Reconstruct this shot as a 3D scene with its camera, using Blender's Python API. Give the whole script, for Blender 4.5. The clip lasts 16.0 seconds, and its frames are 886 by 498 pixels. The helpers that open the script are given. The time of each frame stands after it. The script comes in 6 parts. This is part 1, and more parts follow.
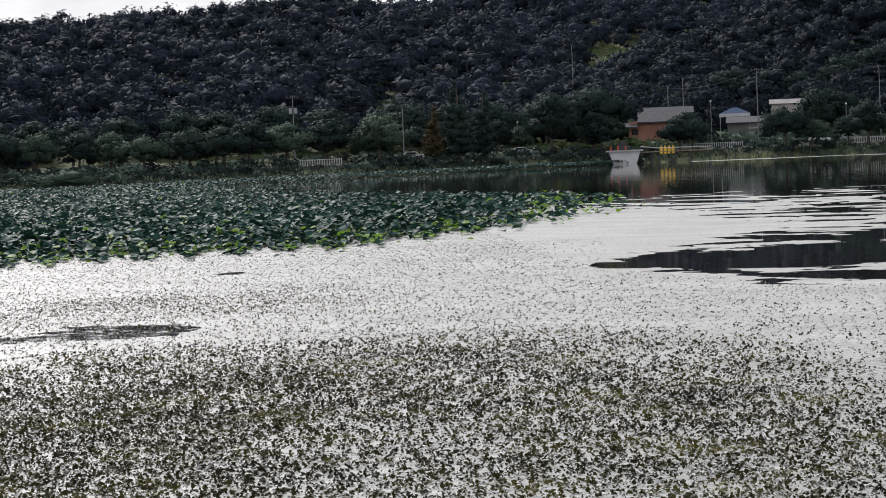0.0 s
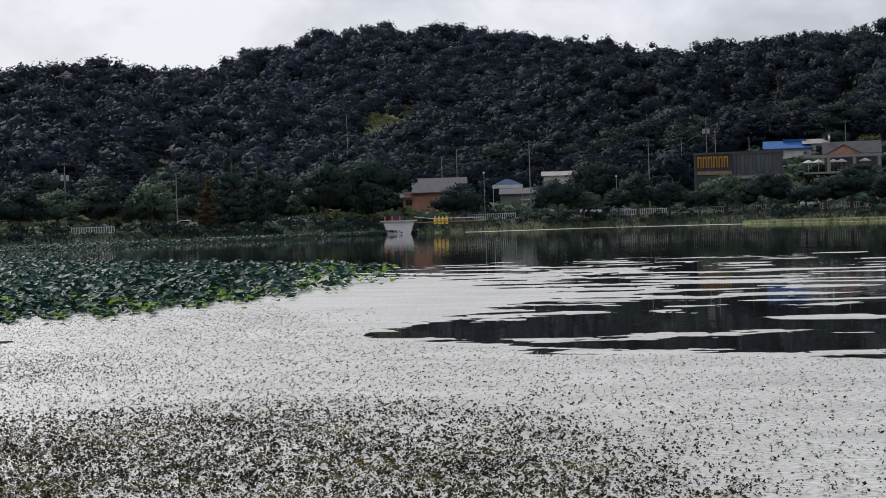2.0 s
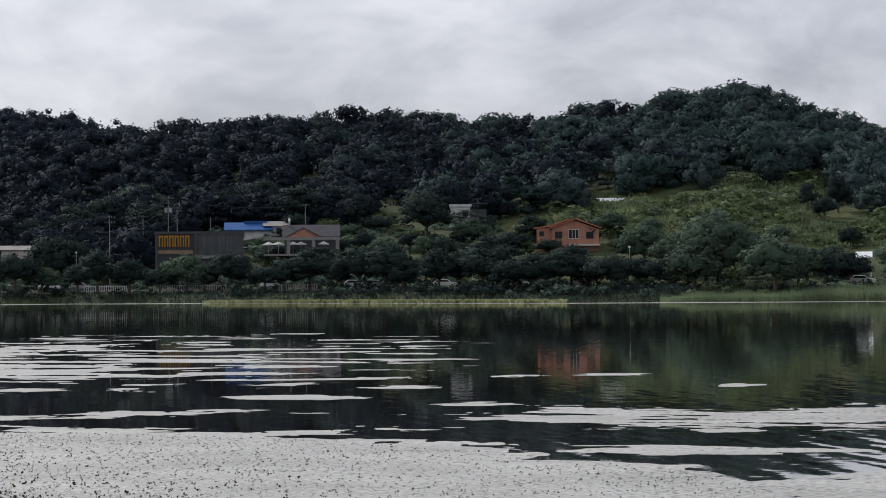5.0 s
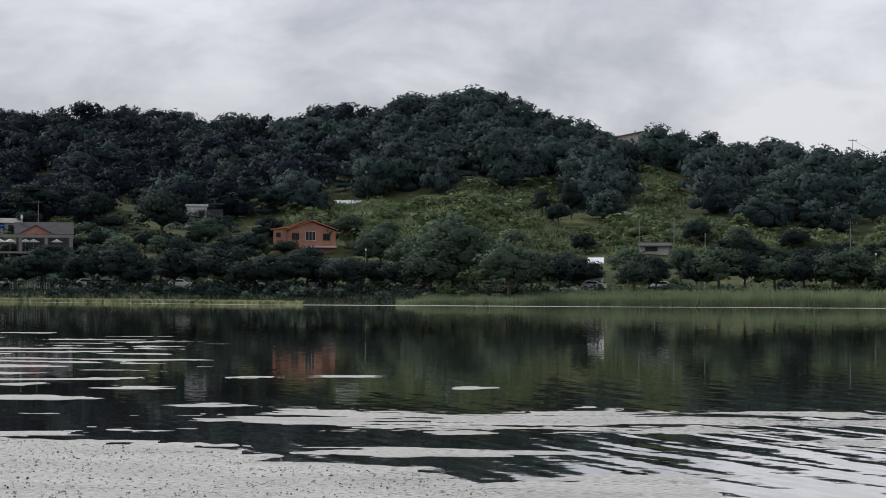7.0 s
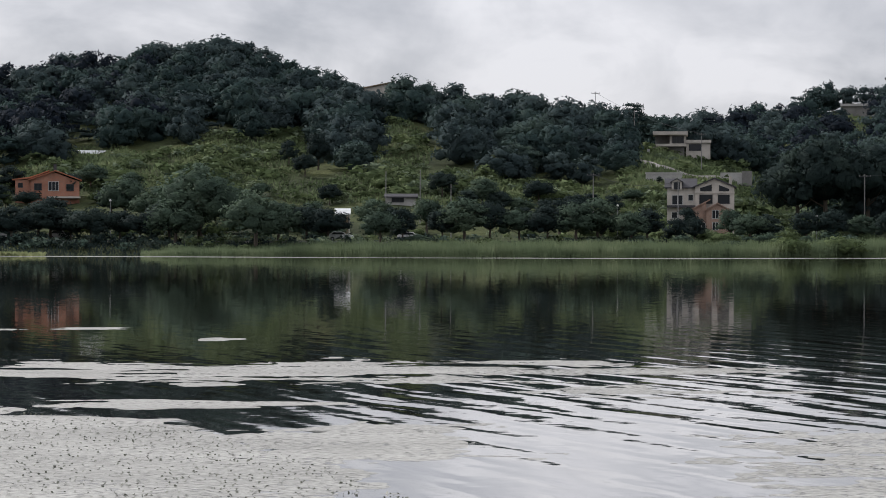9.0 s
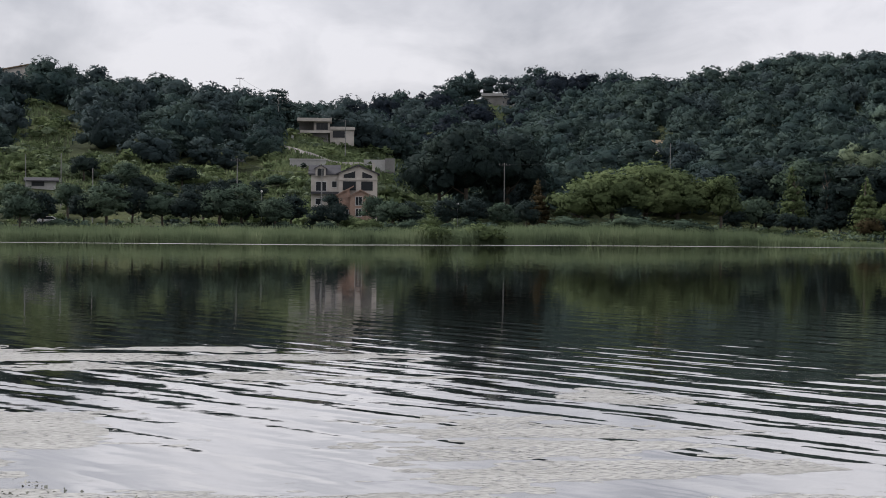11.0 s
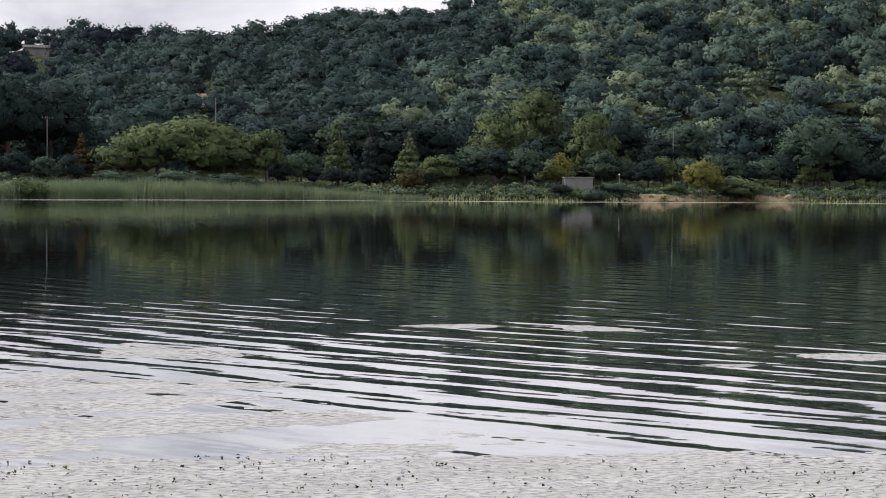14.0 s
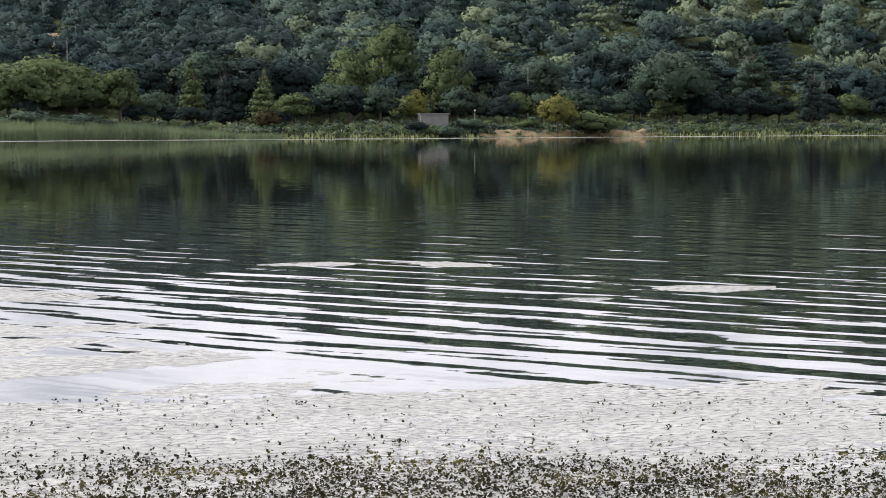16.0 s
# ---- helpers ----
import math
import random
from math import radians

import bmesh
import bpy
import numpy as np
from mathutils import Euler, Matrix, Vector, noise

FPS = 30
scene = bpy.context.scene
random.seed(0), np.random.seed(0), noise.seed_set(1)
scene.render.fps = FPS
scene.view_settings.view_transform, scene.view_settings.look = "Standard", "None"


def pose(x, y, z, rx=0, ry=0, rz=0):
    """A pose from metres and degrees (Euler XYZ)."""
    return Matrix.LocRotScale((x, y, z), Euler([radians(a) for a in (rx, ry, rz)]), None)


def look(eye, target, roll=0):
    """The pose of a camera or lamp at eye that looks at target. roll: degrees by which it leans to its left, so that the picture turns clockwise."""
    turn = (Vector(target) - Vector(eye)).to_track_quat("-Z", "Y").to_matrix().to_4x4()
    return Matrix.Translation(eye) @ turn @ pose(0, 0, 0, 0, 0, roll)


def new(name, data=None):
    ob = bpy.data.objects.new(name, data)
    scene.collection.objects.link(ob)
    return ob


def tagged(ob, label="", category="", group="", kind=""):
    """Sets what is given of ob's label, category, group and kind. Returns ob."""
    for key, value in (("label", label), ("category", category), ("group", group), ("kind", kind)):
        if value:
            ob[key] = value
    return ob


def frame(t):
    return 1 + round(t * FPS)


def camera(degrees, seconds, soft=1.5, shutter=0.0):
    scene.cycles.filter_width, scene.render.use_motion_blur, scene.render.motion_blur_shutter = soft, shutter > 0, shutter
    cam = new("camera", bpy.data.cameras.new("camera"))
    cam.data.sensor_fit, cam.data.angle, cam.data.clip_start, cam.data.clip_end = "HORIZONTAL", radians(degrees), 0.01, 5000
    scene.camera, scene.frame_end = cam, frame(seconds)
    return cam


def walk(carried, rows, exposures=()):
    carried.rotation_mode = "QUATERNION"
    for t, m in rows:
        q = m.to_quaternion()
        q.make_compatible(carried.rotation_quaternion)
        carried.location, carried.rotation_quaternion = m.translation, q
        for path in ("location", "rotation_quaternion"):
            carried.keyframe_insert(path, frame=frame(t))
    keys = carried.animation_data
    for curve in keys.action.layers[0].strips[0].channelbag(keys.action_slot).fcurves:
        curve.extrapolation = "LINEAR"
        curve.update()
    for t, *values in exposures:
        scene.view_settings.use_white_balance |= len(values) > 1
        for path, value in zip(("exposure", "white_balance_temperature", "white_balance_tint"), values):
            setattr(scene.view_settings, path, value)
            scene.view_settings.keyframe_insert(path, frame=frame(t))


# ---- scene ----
EYE = Vector((0.0, 0.0, 3.2))
cam = camera(23.219, 16.0, soft=0.95)
# seconds, heading to the right of north, pitch, roll (degrees)
TURNS = [
    (0, -30.614, -2.515, -2.395), (0.5, -28.604, -2.110, -2.226), (1, -27.554, -1.267, -2.066),
    (1.5, -25.637, -1.145, -1.959), (2, -24.550, -0.892, -1.918), (2.5, -22.863, -0.661, -1.971),
    (3, -19.760, -0.214, -1.936), (3.5, -18.050, 0.205, -1.699), (4, -15.545, 0.633, -1.274),
    (4.5, -12.176, 0.875, -0.966), (5, -10.244, 0.907, -0.484), (5.2, -9.328, 0.924, -0.246),
    (7.3, -2.416, 0.886, 0.154), (7.5, -1.817, 0.804, 0.072), (8, 0.110, 0.597, -0.020),
    (8.5, 1.907, 0.209, 0.113), (9, 3.472, -0.338, 0.209), (9.5, 6.552, -0.660, 0.242),
    (9.7, 7.501, -0.716, 0.386), (11.8, 15.412, -0.669, 0.351), (12, 15.932, -0.724, 0.310),
    (12.5, 18.311, -0.899, 0.276), (13, 21.199, -1.223, 0.360), (13.5, 22.985, -1.496, 0.492),
    (14, 24.947, -1.759, 0.494), (14.5, 26.172, -1.974, 0.431), (15, 27.639, -2.953, 0.269),
    (15.5, 28.370, -3.509, -0.026), (16, 28.749, -3.414, -0.147),
]


def aim(heading, pitch):
    h, p = radians(heading), radians(pitch)
    return EYE + 100.0 * Vector((math.sin(h) * math.cos(p), math.cos(h) * math.cos(p), math.sin(p)))


walk(cam, [(t, look(EYE, aim(h, p), r)) for t, h, p, r in TURNS], exposures=[(0, 0.06, 6200, 13), (2, -0.08, 6120, 13), (3.5, -0.08, 6120, 13), (5, -0.2, 6150, 13), (7.5, -0.2, 6250, 13), (9, -0.08, 6300, 13), (12, -0.05, 6300, 15), (13, 0.14, 6300, 15), (14, 0.22, 6300, 16), (16, 0.5, 6300, 15)])

# ---- world, sun ----
SUN_HEADING, SUN_HEIGHT = -50.0, 34.0
world = bpy.data.worlds.new("world")
scene.world = world
world.use_nodes = True
wn, wl = world.node_tree.nodes, world.node_tree.links
wn.clear()
w_out = wn.new("ShaderNodeOutputWorld")
w_bg = wn.new("ShaderNodeBackground")
w_sky = wn.new("ShaderNodeTexSky")
w_sky.sky_type, w_sky.sun_disc = "NISHITA", False
w_sky.sun_elevation, w_sky.sun_rotation = radians(SUN_HEIGHT), radians(SUN_HEADING)
w_dim = wn.new("ShaderNodeMix")
w_dim.data_type, w_dim.blend_type = "RGBA", "MULTIPLY"
w_dim.inputs[0].default_value = 1.0
w_dim.inputs[7].default_value = (0.1, 0.1, 0.1, 1)
wl.new(w_sky.outputs[0], w_dim.inputs[6])
w_co = wn.new("ShaderNodeTexCoord")
w_sep = wn.new("ShaderNodeSeparateXYZ")
wl.new(w_co.outputs["Generated"], w_sep.inputs[0])
w_abs = wn.new("ShaderNodeMath")
w_abs.operation = "ABSOLUTE"
wl.new(w_sep.outputs[2], w_abs.inputs[0])
w_div = wn.new("ShaderNodeMapping")
w_div.inputs["Scale"].default_value = (1.0, 1.0, 1.7)
wl.new(w_co.outputs["Generated"], w_div.inputs[0])


def cloud_noise(scale, detail, distort, low, high):
    n = wn.new("ShaderNodeTexNoise")
    n.inputs["Scale"].default_value, n.inputs["Detail"].default_value = scale, detail
    n.inputs["Roughness"].default_value, n.inputs["Distortion"].default_value = 0.55, distort
    wl.new(w_div.outputs[0], n.inputs["Vector"])
    r = wn.new("ShaderNodeMapRange")
    r.interpolation_type = "SMOOTHSTEP"
    r.inputs[1].default_value, r.inputs[2].default_value = low, high
    wl.new(n.outputs[0], r.inputs[0])
    return r.outputs[0]


c_big = cloud_noise(5.5, 5, 0.4, 0.3, 0.66)
c_fine = cloud_noise(15.0, 6, 0.5, 0.28, 0.72)
w_mixn = wn.new("ShaderNodeMix")
w_mixn.inputs[0].default_value = 0.4
wl.new(c_big, w_mixn.inputs[2])
wl.new(c_fine, w_mixn.inputs[3])
w_ramp = wn.new("ShaderNodeValToRGB")
w_ramp.color_ramp.elements[0].position, w_ramp.color_ramp.elements[0].color = 0.1, (0.5, 0.51, 0.54, 1)
w_ramp.color_ramp.elements[1].position, w_ramp.color_ramp.elements[1].color = 0.75, (0.9, 0.893, 0.9, 1)
wl.new(w_mixn.outputs[0], w_ramp.inputs[0])
w_mix = wn.new("ShaderNodeMix")
w_mix.data_type = "RGBA"
w_mix.inputs[0].default_value = 0.88
wl.new(w_dim.outputs[2], w_mix.inputs[6])
wl.new(w_ramp.outputs[0], w_mix.inputs[7])
# an overcast sky grows brighter towards the zenith
w_up = wn.new("ShaderNodeMath")
w_up.operation = "MULTIPLY_ADD"
w_up.inputs[1].default_value, w_up.inputs[2].default_value = 0.8, 0.93
wl.new(w_abs.outputs[0], w_up.inputs[0])
wl.new(w_up.outputs[0], w_bg.inputs[1])
wl.new(w_mix.outputs[2], w_bg.inputs[0])
wl.new(w_bg.outputs[0], w_out.inputs[0])

sun = new("sun", bpy.data.lights.new("sun", "SUN"))
sun.data.energy, sun.data.angle, sun.data.color = 4.2, radians(2), (1.0, 0.95, 0.88)
_h, _e = radians(SUN_HEADING), radians(SUN_HEIGHT)
sun.matrix_world = look(Vector((math.sin(_h) * math.cos(_e), math.cos(_h) * math.cos(_e), math.sin(_e))) * 300, (0, 0, 0))


# ---- materials ----
class Mat:
    """A small builder round one node material."""

    def __init__(self, name):
        self.m = bpy.data.materials.new(name)
        self.m.use_nodes = True
        self.n, self.l = self.m.node_tree.nodes, self.m.node_tree.links
        self.b = self.n["Principled BSDF"]
        self.out = self.n["Material Output"]

    def put(self, socket, value):
        if hasattr(value, "is_linked"):
            self.l.new(value, socket)
        elif isinstance(value, (tuple, list)) and len(value) == 3 and socket.type == "RGBA":
            socket.default_value = (*value, 1)
        else:
            socket.default_value = value

    def node(self, kind, **inputs):
        n = self.n.new(kind)
        for k, v in inputs.items():
            self.put(n.inputs[k], v)
        return n

    def pos(self, scale=(1, 1, 1), local=False):
        src = self.n.new("ShaderNodeTexCoord").outputs["Object"] if local else self.n.new("ShaderNodeNewGeometry").outputs["Position"]
        m = self.n.new("ShaderNodeMapping")
        m.inputs["Scale"].default_value = scale
        self.l.new(src, m.inputs[0])
        return m.outputs[0]

    def noise(self, vec, scale, detail=4, rough=0.55):
        n = self.node("ShaderNodeTexNoise", Scale=scale, Detail=detail, Roughness=rough)
        self.l.new(vec, n.inputs["Vector"])
        return n.outputs[0]

    def ramp(self, fac, *stops):
        r = self.n.new("ShaderNodeValToRGB")
        e = r.color_ramp.elements
        while len(e) < len(stops):
            e.new(0.5)
        for i, (p, c) in enumerate(stops):
            e[i].position, e[i].color = p, (*c, 1)
        self.l.new(fac, r.inputs[0])
        return r.outputs[0]

    def mix(self, fac, a, b, blend="MIX"):
        m = self.n.new("ShaderNodeMix")
        m.data_type, m.blend_type = "RGBA", blend
        self.put(m.inputs[0], fac)
        self.put(m.inputs[6], a)
        self.put(m.inputs[7], b)
        return m.outputs[2]

    def math(self, op, a, b=0.0, c=0.0):
        m = self.n.new("ShaderNodeMath")
        m.operation = op
        for i, v in enumerate((a, b, c)):
            self.put(m.inputs[i], v)
        return m.outputs[0]

    def bump(self, height, strength=0.4, distance=0.02):
        b = self.node("ShaderNodeBump", Strength=strength, Distance=distance)
        self.l.new(height, b.inputs["Height"])
        self.l.new(b.outputs[0], self.b.inputs["Normal"])

    def set(self, color=None, rough=0.7, metal=0.0, spec=None):
        if color is not None:
            self.put(self.b.inputs["Base Color"], color)
        self.put(self.b.inputs["Roughness"], rough)
        self.b.inputs["Metallic"].default_value = metal
        if spec is not None:
            self.b.inputs["Specular IOR Level"].default_value = spec
        return self


def leaf_material(name, dark, mid, light, patch=0.12, glow=0.22, rough=0.7, spec=0.02, tint=(1.0, 1.06, 0.95), lace=0.0, depth=0.42, tone=0.8):
    """Foliage: tree-scale and leaf-scale changes of hue, painted leaf shade, some light let through."""
    k = Mat(name)
    dark, mid, light = (tuple(q * tone for q in c) for c in (dark, mid, light))
    isl = k.n.new("ShaderNodeNewGeometry").outputs["Random Per Island"]
    big = k.noise(k.pos(), patch, 3)
    f = k.math("ADD", k.math("MULTIPLY", isl, 0.16), k.math("MULTIPLY_ADD", big, 1.6, -0.43))
    col = k.ramp(f, (0.05, dark), (0.5, mid), (0.95, light))
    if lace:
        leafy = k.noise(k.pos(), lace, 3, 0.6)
        # shade round the gaps and light leaf tips are put into the colour
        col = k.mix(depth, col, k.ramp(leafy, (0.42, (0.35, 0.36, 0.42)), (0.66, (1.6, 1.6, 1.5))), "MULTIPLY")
    k.set(col, rough, spec=spec)
    t = k.node("ShaderNodeBsdfTranslucent")
    k.l.new(k.mix(1.0, col, tint, "MULTIPLY"), t.inputs["Color"])
    s = k.node("ShaderNodeMixShader", Fac=glow)
    k.l.new(k.b.outputs[0], s.inputs[1])
    k.l.new(t.outputs[0], s.inputs[2])
    end = s.outputs[0]
    if lace:
        # gaps between the leaves of a spray
        hole = k.math("LESS_THAN", leafy, 0.43)
        g = k.node("ShaderNodeMixShader")
        k.l.new(hole, g.inputs[0])
        k.l.new(end, g.inputs[1])
        k.l.new(k.node("ShaderNodeBsdfTransparent").outputs[0], g.inputs[2])
        end = g.outputs[0]
    k.l.new(end, k.out.inputs[0])
    return k.m


# the hill leaves carry the blue of distant haze in their base colours
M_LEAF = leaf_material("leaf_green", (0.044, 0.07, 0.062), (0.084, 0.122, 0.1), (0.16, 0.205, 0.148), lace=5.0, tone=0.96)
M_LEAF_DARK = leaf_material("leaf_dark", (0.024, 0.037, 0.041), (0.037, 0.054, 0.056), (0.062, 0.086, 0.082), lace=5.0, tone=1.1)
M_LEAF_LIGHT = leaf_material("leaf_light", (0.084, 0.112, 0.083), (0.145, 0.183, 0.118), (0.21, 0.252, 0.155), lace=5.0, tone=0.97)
# kept extra dark: the backlit look of the left shore is in the colour
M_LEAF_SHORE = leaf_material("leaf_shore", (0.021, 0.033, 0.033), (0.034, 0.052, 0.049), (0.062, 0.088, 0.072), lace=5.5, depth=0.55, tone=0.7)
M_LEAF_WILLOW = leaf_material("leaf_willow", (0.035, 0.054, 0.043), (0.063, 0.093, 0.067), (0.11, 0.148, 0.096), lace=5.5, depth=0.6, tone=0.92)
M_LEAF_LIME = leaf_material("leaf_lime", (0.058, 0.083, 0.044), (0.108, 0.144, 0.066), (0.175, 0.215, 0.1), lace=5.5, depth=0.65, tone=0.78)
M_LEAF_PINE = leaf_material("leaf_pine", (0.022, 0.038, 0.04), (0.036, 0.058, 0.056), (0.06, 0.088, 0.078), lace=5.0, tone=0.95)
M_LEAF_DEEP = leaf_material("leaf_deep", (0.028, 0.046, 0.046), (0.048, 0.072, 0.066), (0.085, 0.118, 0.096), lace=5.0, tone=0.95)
# distance haze and the dark of backlit slopes painted into both leaf colours
M_LEAF_HAZE = leaf_material("leaf_mountain_haze", (0.024, 0.032, 0.05), (0.034, 0.045, 0.068), (0.046, 0.06, 0.084), patch=0.05, glow=0.25, lace=2.6, depth=0.2, tone=0.64)
M_LEAF_FAR = leaf_material("leaf_far_hill_haze", (0.013, 0.019, 0.029), (0.02, 0.028, 0.039), (0.03, 0.041, 0.052), patch=0.06, glow=0.22, lace=3.0, depth=0.3, tone=0.8)
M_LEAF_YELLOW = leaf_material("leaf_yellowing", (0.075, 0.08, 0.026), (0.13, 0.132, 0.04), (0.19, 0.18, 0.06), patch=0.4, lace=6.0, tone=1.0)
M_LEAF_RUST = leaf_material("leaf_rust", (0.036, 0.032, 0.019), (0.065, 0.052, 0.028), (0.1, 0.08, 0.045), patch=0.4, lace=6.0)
M_GRASSY = leaf_material("meadow_blade", (0.05, 0.07, 0.036), (0.09, 0.12, 0.058), (0.15, 0.175, 0.088), patch=0.1, tone=1.05)
# paler than the meadow: sunlight on the right bank is put into the colour
M_BANK = leaf_material("bank_blade", (0.09, 0.11, 0.05), (0.16, 0.18, 0.085), (0.25, 0.255, 0.13), patch=0.2, tone=1.3)
M_REED = leaf_material("reed_blade", (0.055, 0.076, 0.044), (0.095, 0.125, 0.068), (0.15, 0.175, 0.1), patch=0.15, tone=1.25)
M_LOTUS = leaf_material("lotus_leaf", (0.010, 0.030, 0.026), (0.018, 0.046, 0.038), (0.034, 0.07, 0.055), patch=0.2, glow=0.12, rough=0.55, spec=0.03, tone=1.0)
M_LOTUS_YOUNG = leaf_material("lotus_leaf_young", (0.1, 0.2, 0.02), (0.16, 0.28, 0.03), (0.25, 0.36, 0.06), patch=0.4, glow=0.4, rough=0.6, spec=0.12)
M_WEED = leaf_material("water_weed", (0.007, 0.008, 0.004), (0.03, 0.027, 0.009), (0.12, 0.105, 0.024), patch=0.7, glow=0.1, rough=0.5, spec=0.06, tone=1.0)

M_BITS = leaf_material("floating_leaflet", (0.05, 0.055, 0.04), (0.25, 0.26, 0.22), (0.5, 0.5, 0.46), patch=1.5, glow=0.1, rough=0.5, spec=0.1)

k = Mat("bark")
k.set(k.ramp(k.noise(k.pos((1, 1, 0.3), True), 6), (0.2, (0.03, 0.024, 0.018)), (0.8, (0.11, 0.09, 0.07))), 0.9)
k.bump(k.noise(k.pos((3, 3, 0.6), True), 5), 0.6, 0.03)
M_BARK = k.m

k = Mat("ground")
g1 = k.noise(k.pos(), 0.05, 5)
g2 = k.noise(k.pos(), 0.9, 5)
gc = k.ramp(g1, (0.3, (0.022, 0.03, 0.016)), (0.5, (0.042, 0.054, 0.024)), (0.72, (0.08, 0.09, 0.036)))
k.set(k.mix(0.6, gc, k.ramp(g2, (0.25, (0.35, 0.35, 0.3)), (0.75, (1.2, 1.2, 1.0))), "MULTIPLY"), 0.95, spec=0.1)
k.bump(g2, 1.0, 0.7)
M_GROUND = k.m

# open water: a mirror with one train of low waves and fine ripples
k = Mat("lake_water")
p = k.n.new("ShaderNodeNewGeometry").outputs["Position"]
sx = k.node("ShaderNodeSeparateXYZ")
k.l.new(p, sx.inputs[0])
X, Y = sx.outputs[0], sx.outputs[1]
warp = k.noise(k.pos(), 0.11, 3)
warp2 = k.noise(k.pos(), 0.33, 2)


def wave(dx, dy, length, slope, shift):
    q = 2 * math.pi / length
    ph = k.math("ADD", k.math("MULTIPLY", X, dx * q), k.math("MULTIPLY", Y, dy * q))
    ph = k.math("ADD", ph, k.math("MULTIPLY_ADD", warp, 11.0, shift))
    ph = k.math("ADD", ph, k.math("MULTIPLY", warp2, 3.0))
    s = k.math("MULTIPLY", k.math("SINE", ph), slope)
    return k.math("MULTIPLY", s, dx), k.math("MULTIPLY", s, dy)


# the swell fades out towards the left, under the weed film, and far off
swell = k.node("ShaderNodeMapRange", **{"From Min": -14.0, "From Max": 2.0, "To Min": 0.12, "To Max": 1.0})
k.l.new(X, swell.inputs[0])
fade = k.node("ShaderNodeMapRange", **{"From Min": 40.0, "From Max": 80.0, "To Min": 0.92, "To Max": 0.09})
k.l.new(Y, fade.inputs[0])
amp = k.math("MULTIPLY", swell.outputs[0], fade.outputs[0])
patchy = k.noise(k.pos((0.5, 1, 1)), 0.3, 2)
amp = k.math("MULTIPLY", amp, k.math("MULTIPLY_ADD", patchy, 2.4, -0.3))
gx, gy = 0.0, 0.0
for dx, dy, ln, sl, sh in ((0.95, 0.31, 1.3, 0.021, 0.0), (0.86, 0.51, 0.75, 0.01, 2.0), (0.98, 0.2, 2.3, 0.011, 4.0), (0.92, 0.4, 0.47, 0.008, 1.0)):
    ax, ay = wave(dx, dy, ln, sl, sh)
    gx, gy = k.math("ADD", gx, ax), k.math("ADD", gy, ay)
fine = k.node("ShaderNodeTexNoise", Scale=2.6, Detail=2.0)
k.l.new(k.pos((1, 1.6, 1)), fine.inputs["Vector"])
fs = k.node("ShaderNodeSeparateColor")
k.l.new(fine.outputs["Color"], fs.inputs[0])
calm = k.math("MULTIPLY_ADD", k.noise(k.pos((0.6, 1, 1)), 0.035, 3), 0.036, -0.006)
fx = k.math("MULTIPLY", k.math("SUBTRACT", fs.outputs[0], 0.5), k.math("MULTIPLY", calm, 1.0))
fy = k.math("MULTIPLY", k.math("SUBTRACT", fs.outputs[1], 0.5), k.math("MULTIPLY", calm, 1.6))
gx = k.math("ADD", k.math("MULTIPLY", gx, amp), fx)
gy = k.math("ADD", k.math("MULTIPLY", gy, amp), fy)
nv = k.node("ShaderNodeCombineXYZ", Z=1.0)
k.l.new(k.math("MULTIPLY", gx, -1.0), nv.inputs[0])
k.l.new(k.math("MULTIPLY", gy, -1.0), nv.inputs[1])
nn = k.n.new("ShaderNodeVectorMath")
nn.operation = "NORMALIZE"
k.l.new(nv.outputs[0], nn.inputs[0])
k.l.new(nn.outputs[0], k.b.inputs["Normal"])
k.set((0.02, 0.02, 0.017), 0.03)
k.b.inputs["IOR"].default_value = 1.33
# an extra mirror layer, added to strengthen the reflections at low angles
fr = k.node("ShaderNodeFresnel", IOR=1.33)
k.l.new(nn.outputs[0], fr.inputs["Normal"])
gl = k.node("ShaderNodeBsdfGlossy", Color=(1.0, 0.985, 0.98, 1), Roughness=0.03)
k.l.new(nn.outputs[0], gl.inputs["Normal"])
ms = k.node("ShaderNodeMixShader")
k.l.new(k.math("MULTIPLY", k.math("POWER", fr.outputs[0], 0.7), 0.8), ms.inputs[0])
k.l.new(k.b.outputs[0], ms.inputs[1])
k.l.new(gl.outputs[0], ms.inputs[2])
k.l.new(ms.outputs[0], k.out.inputs[0])
M_WATER = k.m

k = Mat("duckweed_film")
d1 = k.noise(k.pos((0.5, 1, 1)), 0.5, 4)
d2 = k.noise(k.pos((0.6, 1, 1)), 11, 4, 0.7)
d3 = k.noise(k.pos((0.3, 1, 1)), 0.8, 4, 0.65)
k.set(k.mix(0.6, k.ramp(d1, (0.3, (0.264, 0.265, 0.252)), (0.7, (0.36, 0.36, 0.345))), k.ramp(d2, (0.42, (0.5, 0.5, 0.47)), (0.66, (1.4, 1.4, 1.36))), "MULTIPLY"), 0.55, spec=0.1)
k.bump(d2, 0.7, 0.02)
# open water shows between the floating plants
# (the plants stand closer together in the weedy bay)
sx = k.node("ShaderNodeSeparateXYZ")
k.l.new(k.pos(), sx.inputs[0])
loose = k.node("ShaderNodeMapRange", **{"From Min": -12.0, "From Max": 6.0, "To Min": 0.13, "To Max": 0.225})
k.l.new(sx.outputs[0], loose.inputs[0])
hole = k.math("LESS_THAN", d2, k.math("MULTIPLY_ADD", d3, 0.4, loose.outputs[0]))
ms = k.node("ShaderNodeMixShader")
k.l.new(hole, ms.inputs[0])
k.l.new(k.b.outputs[0], ms.inputs[1])
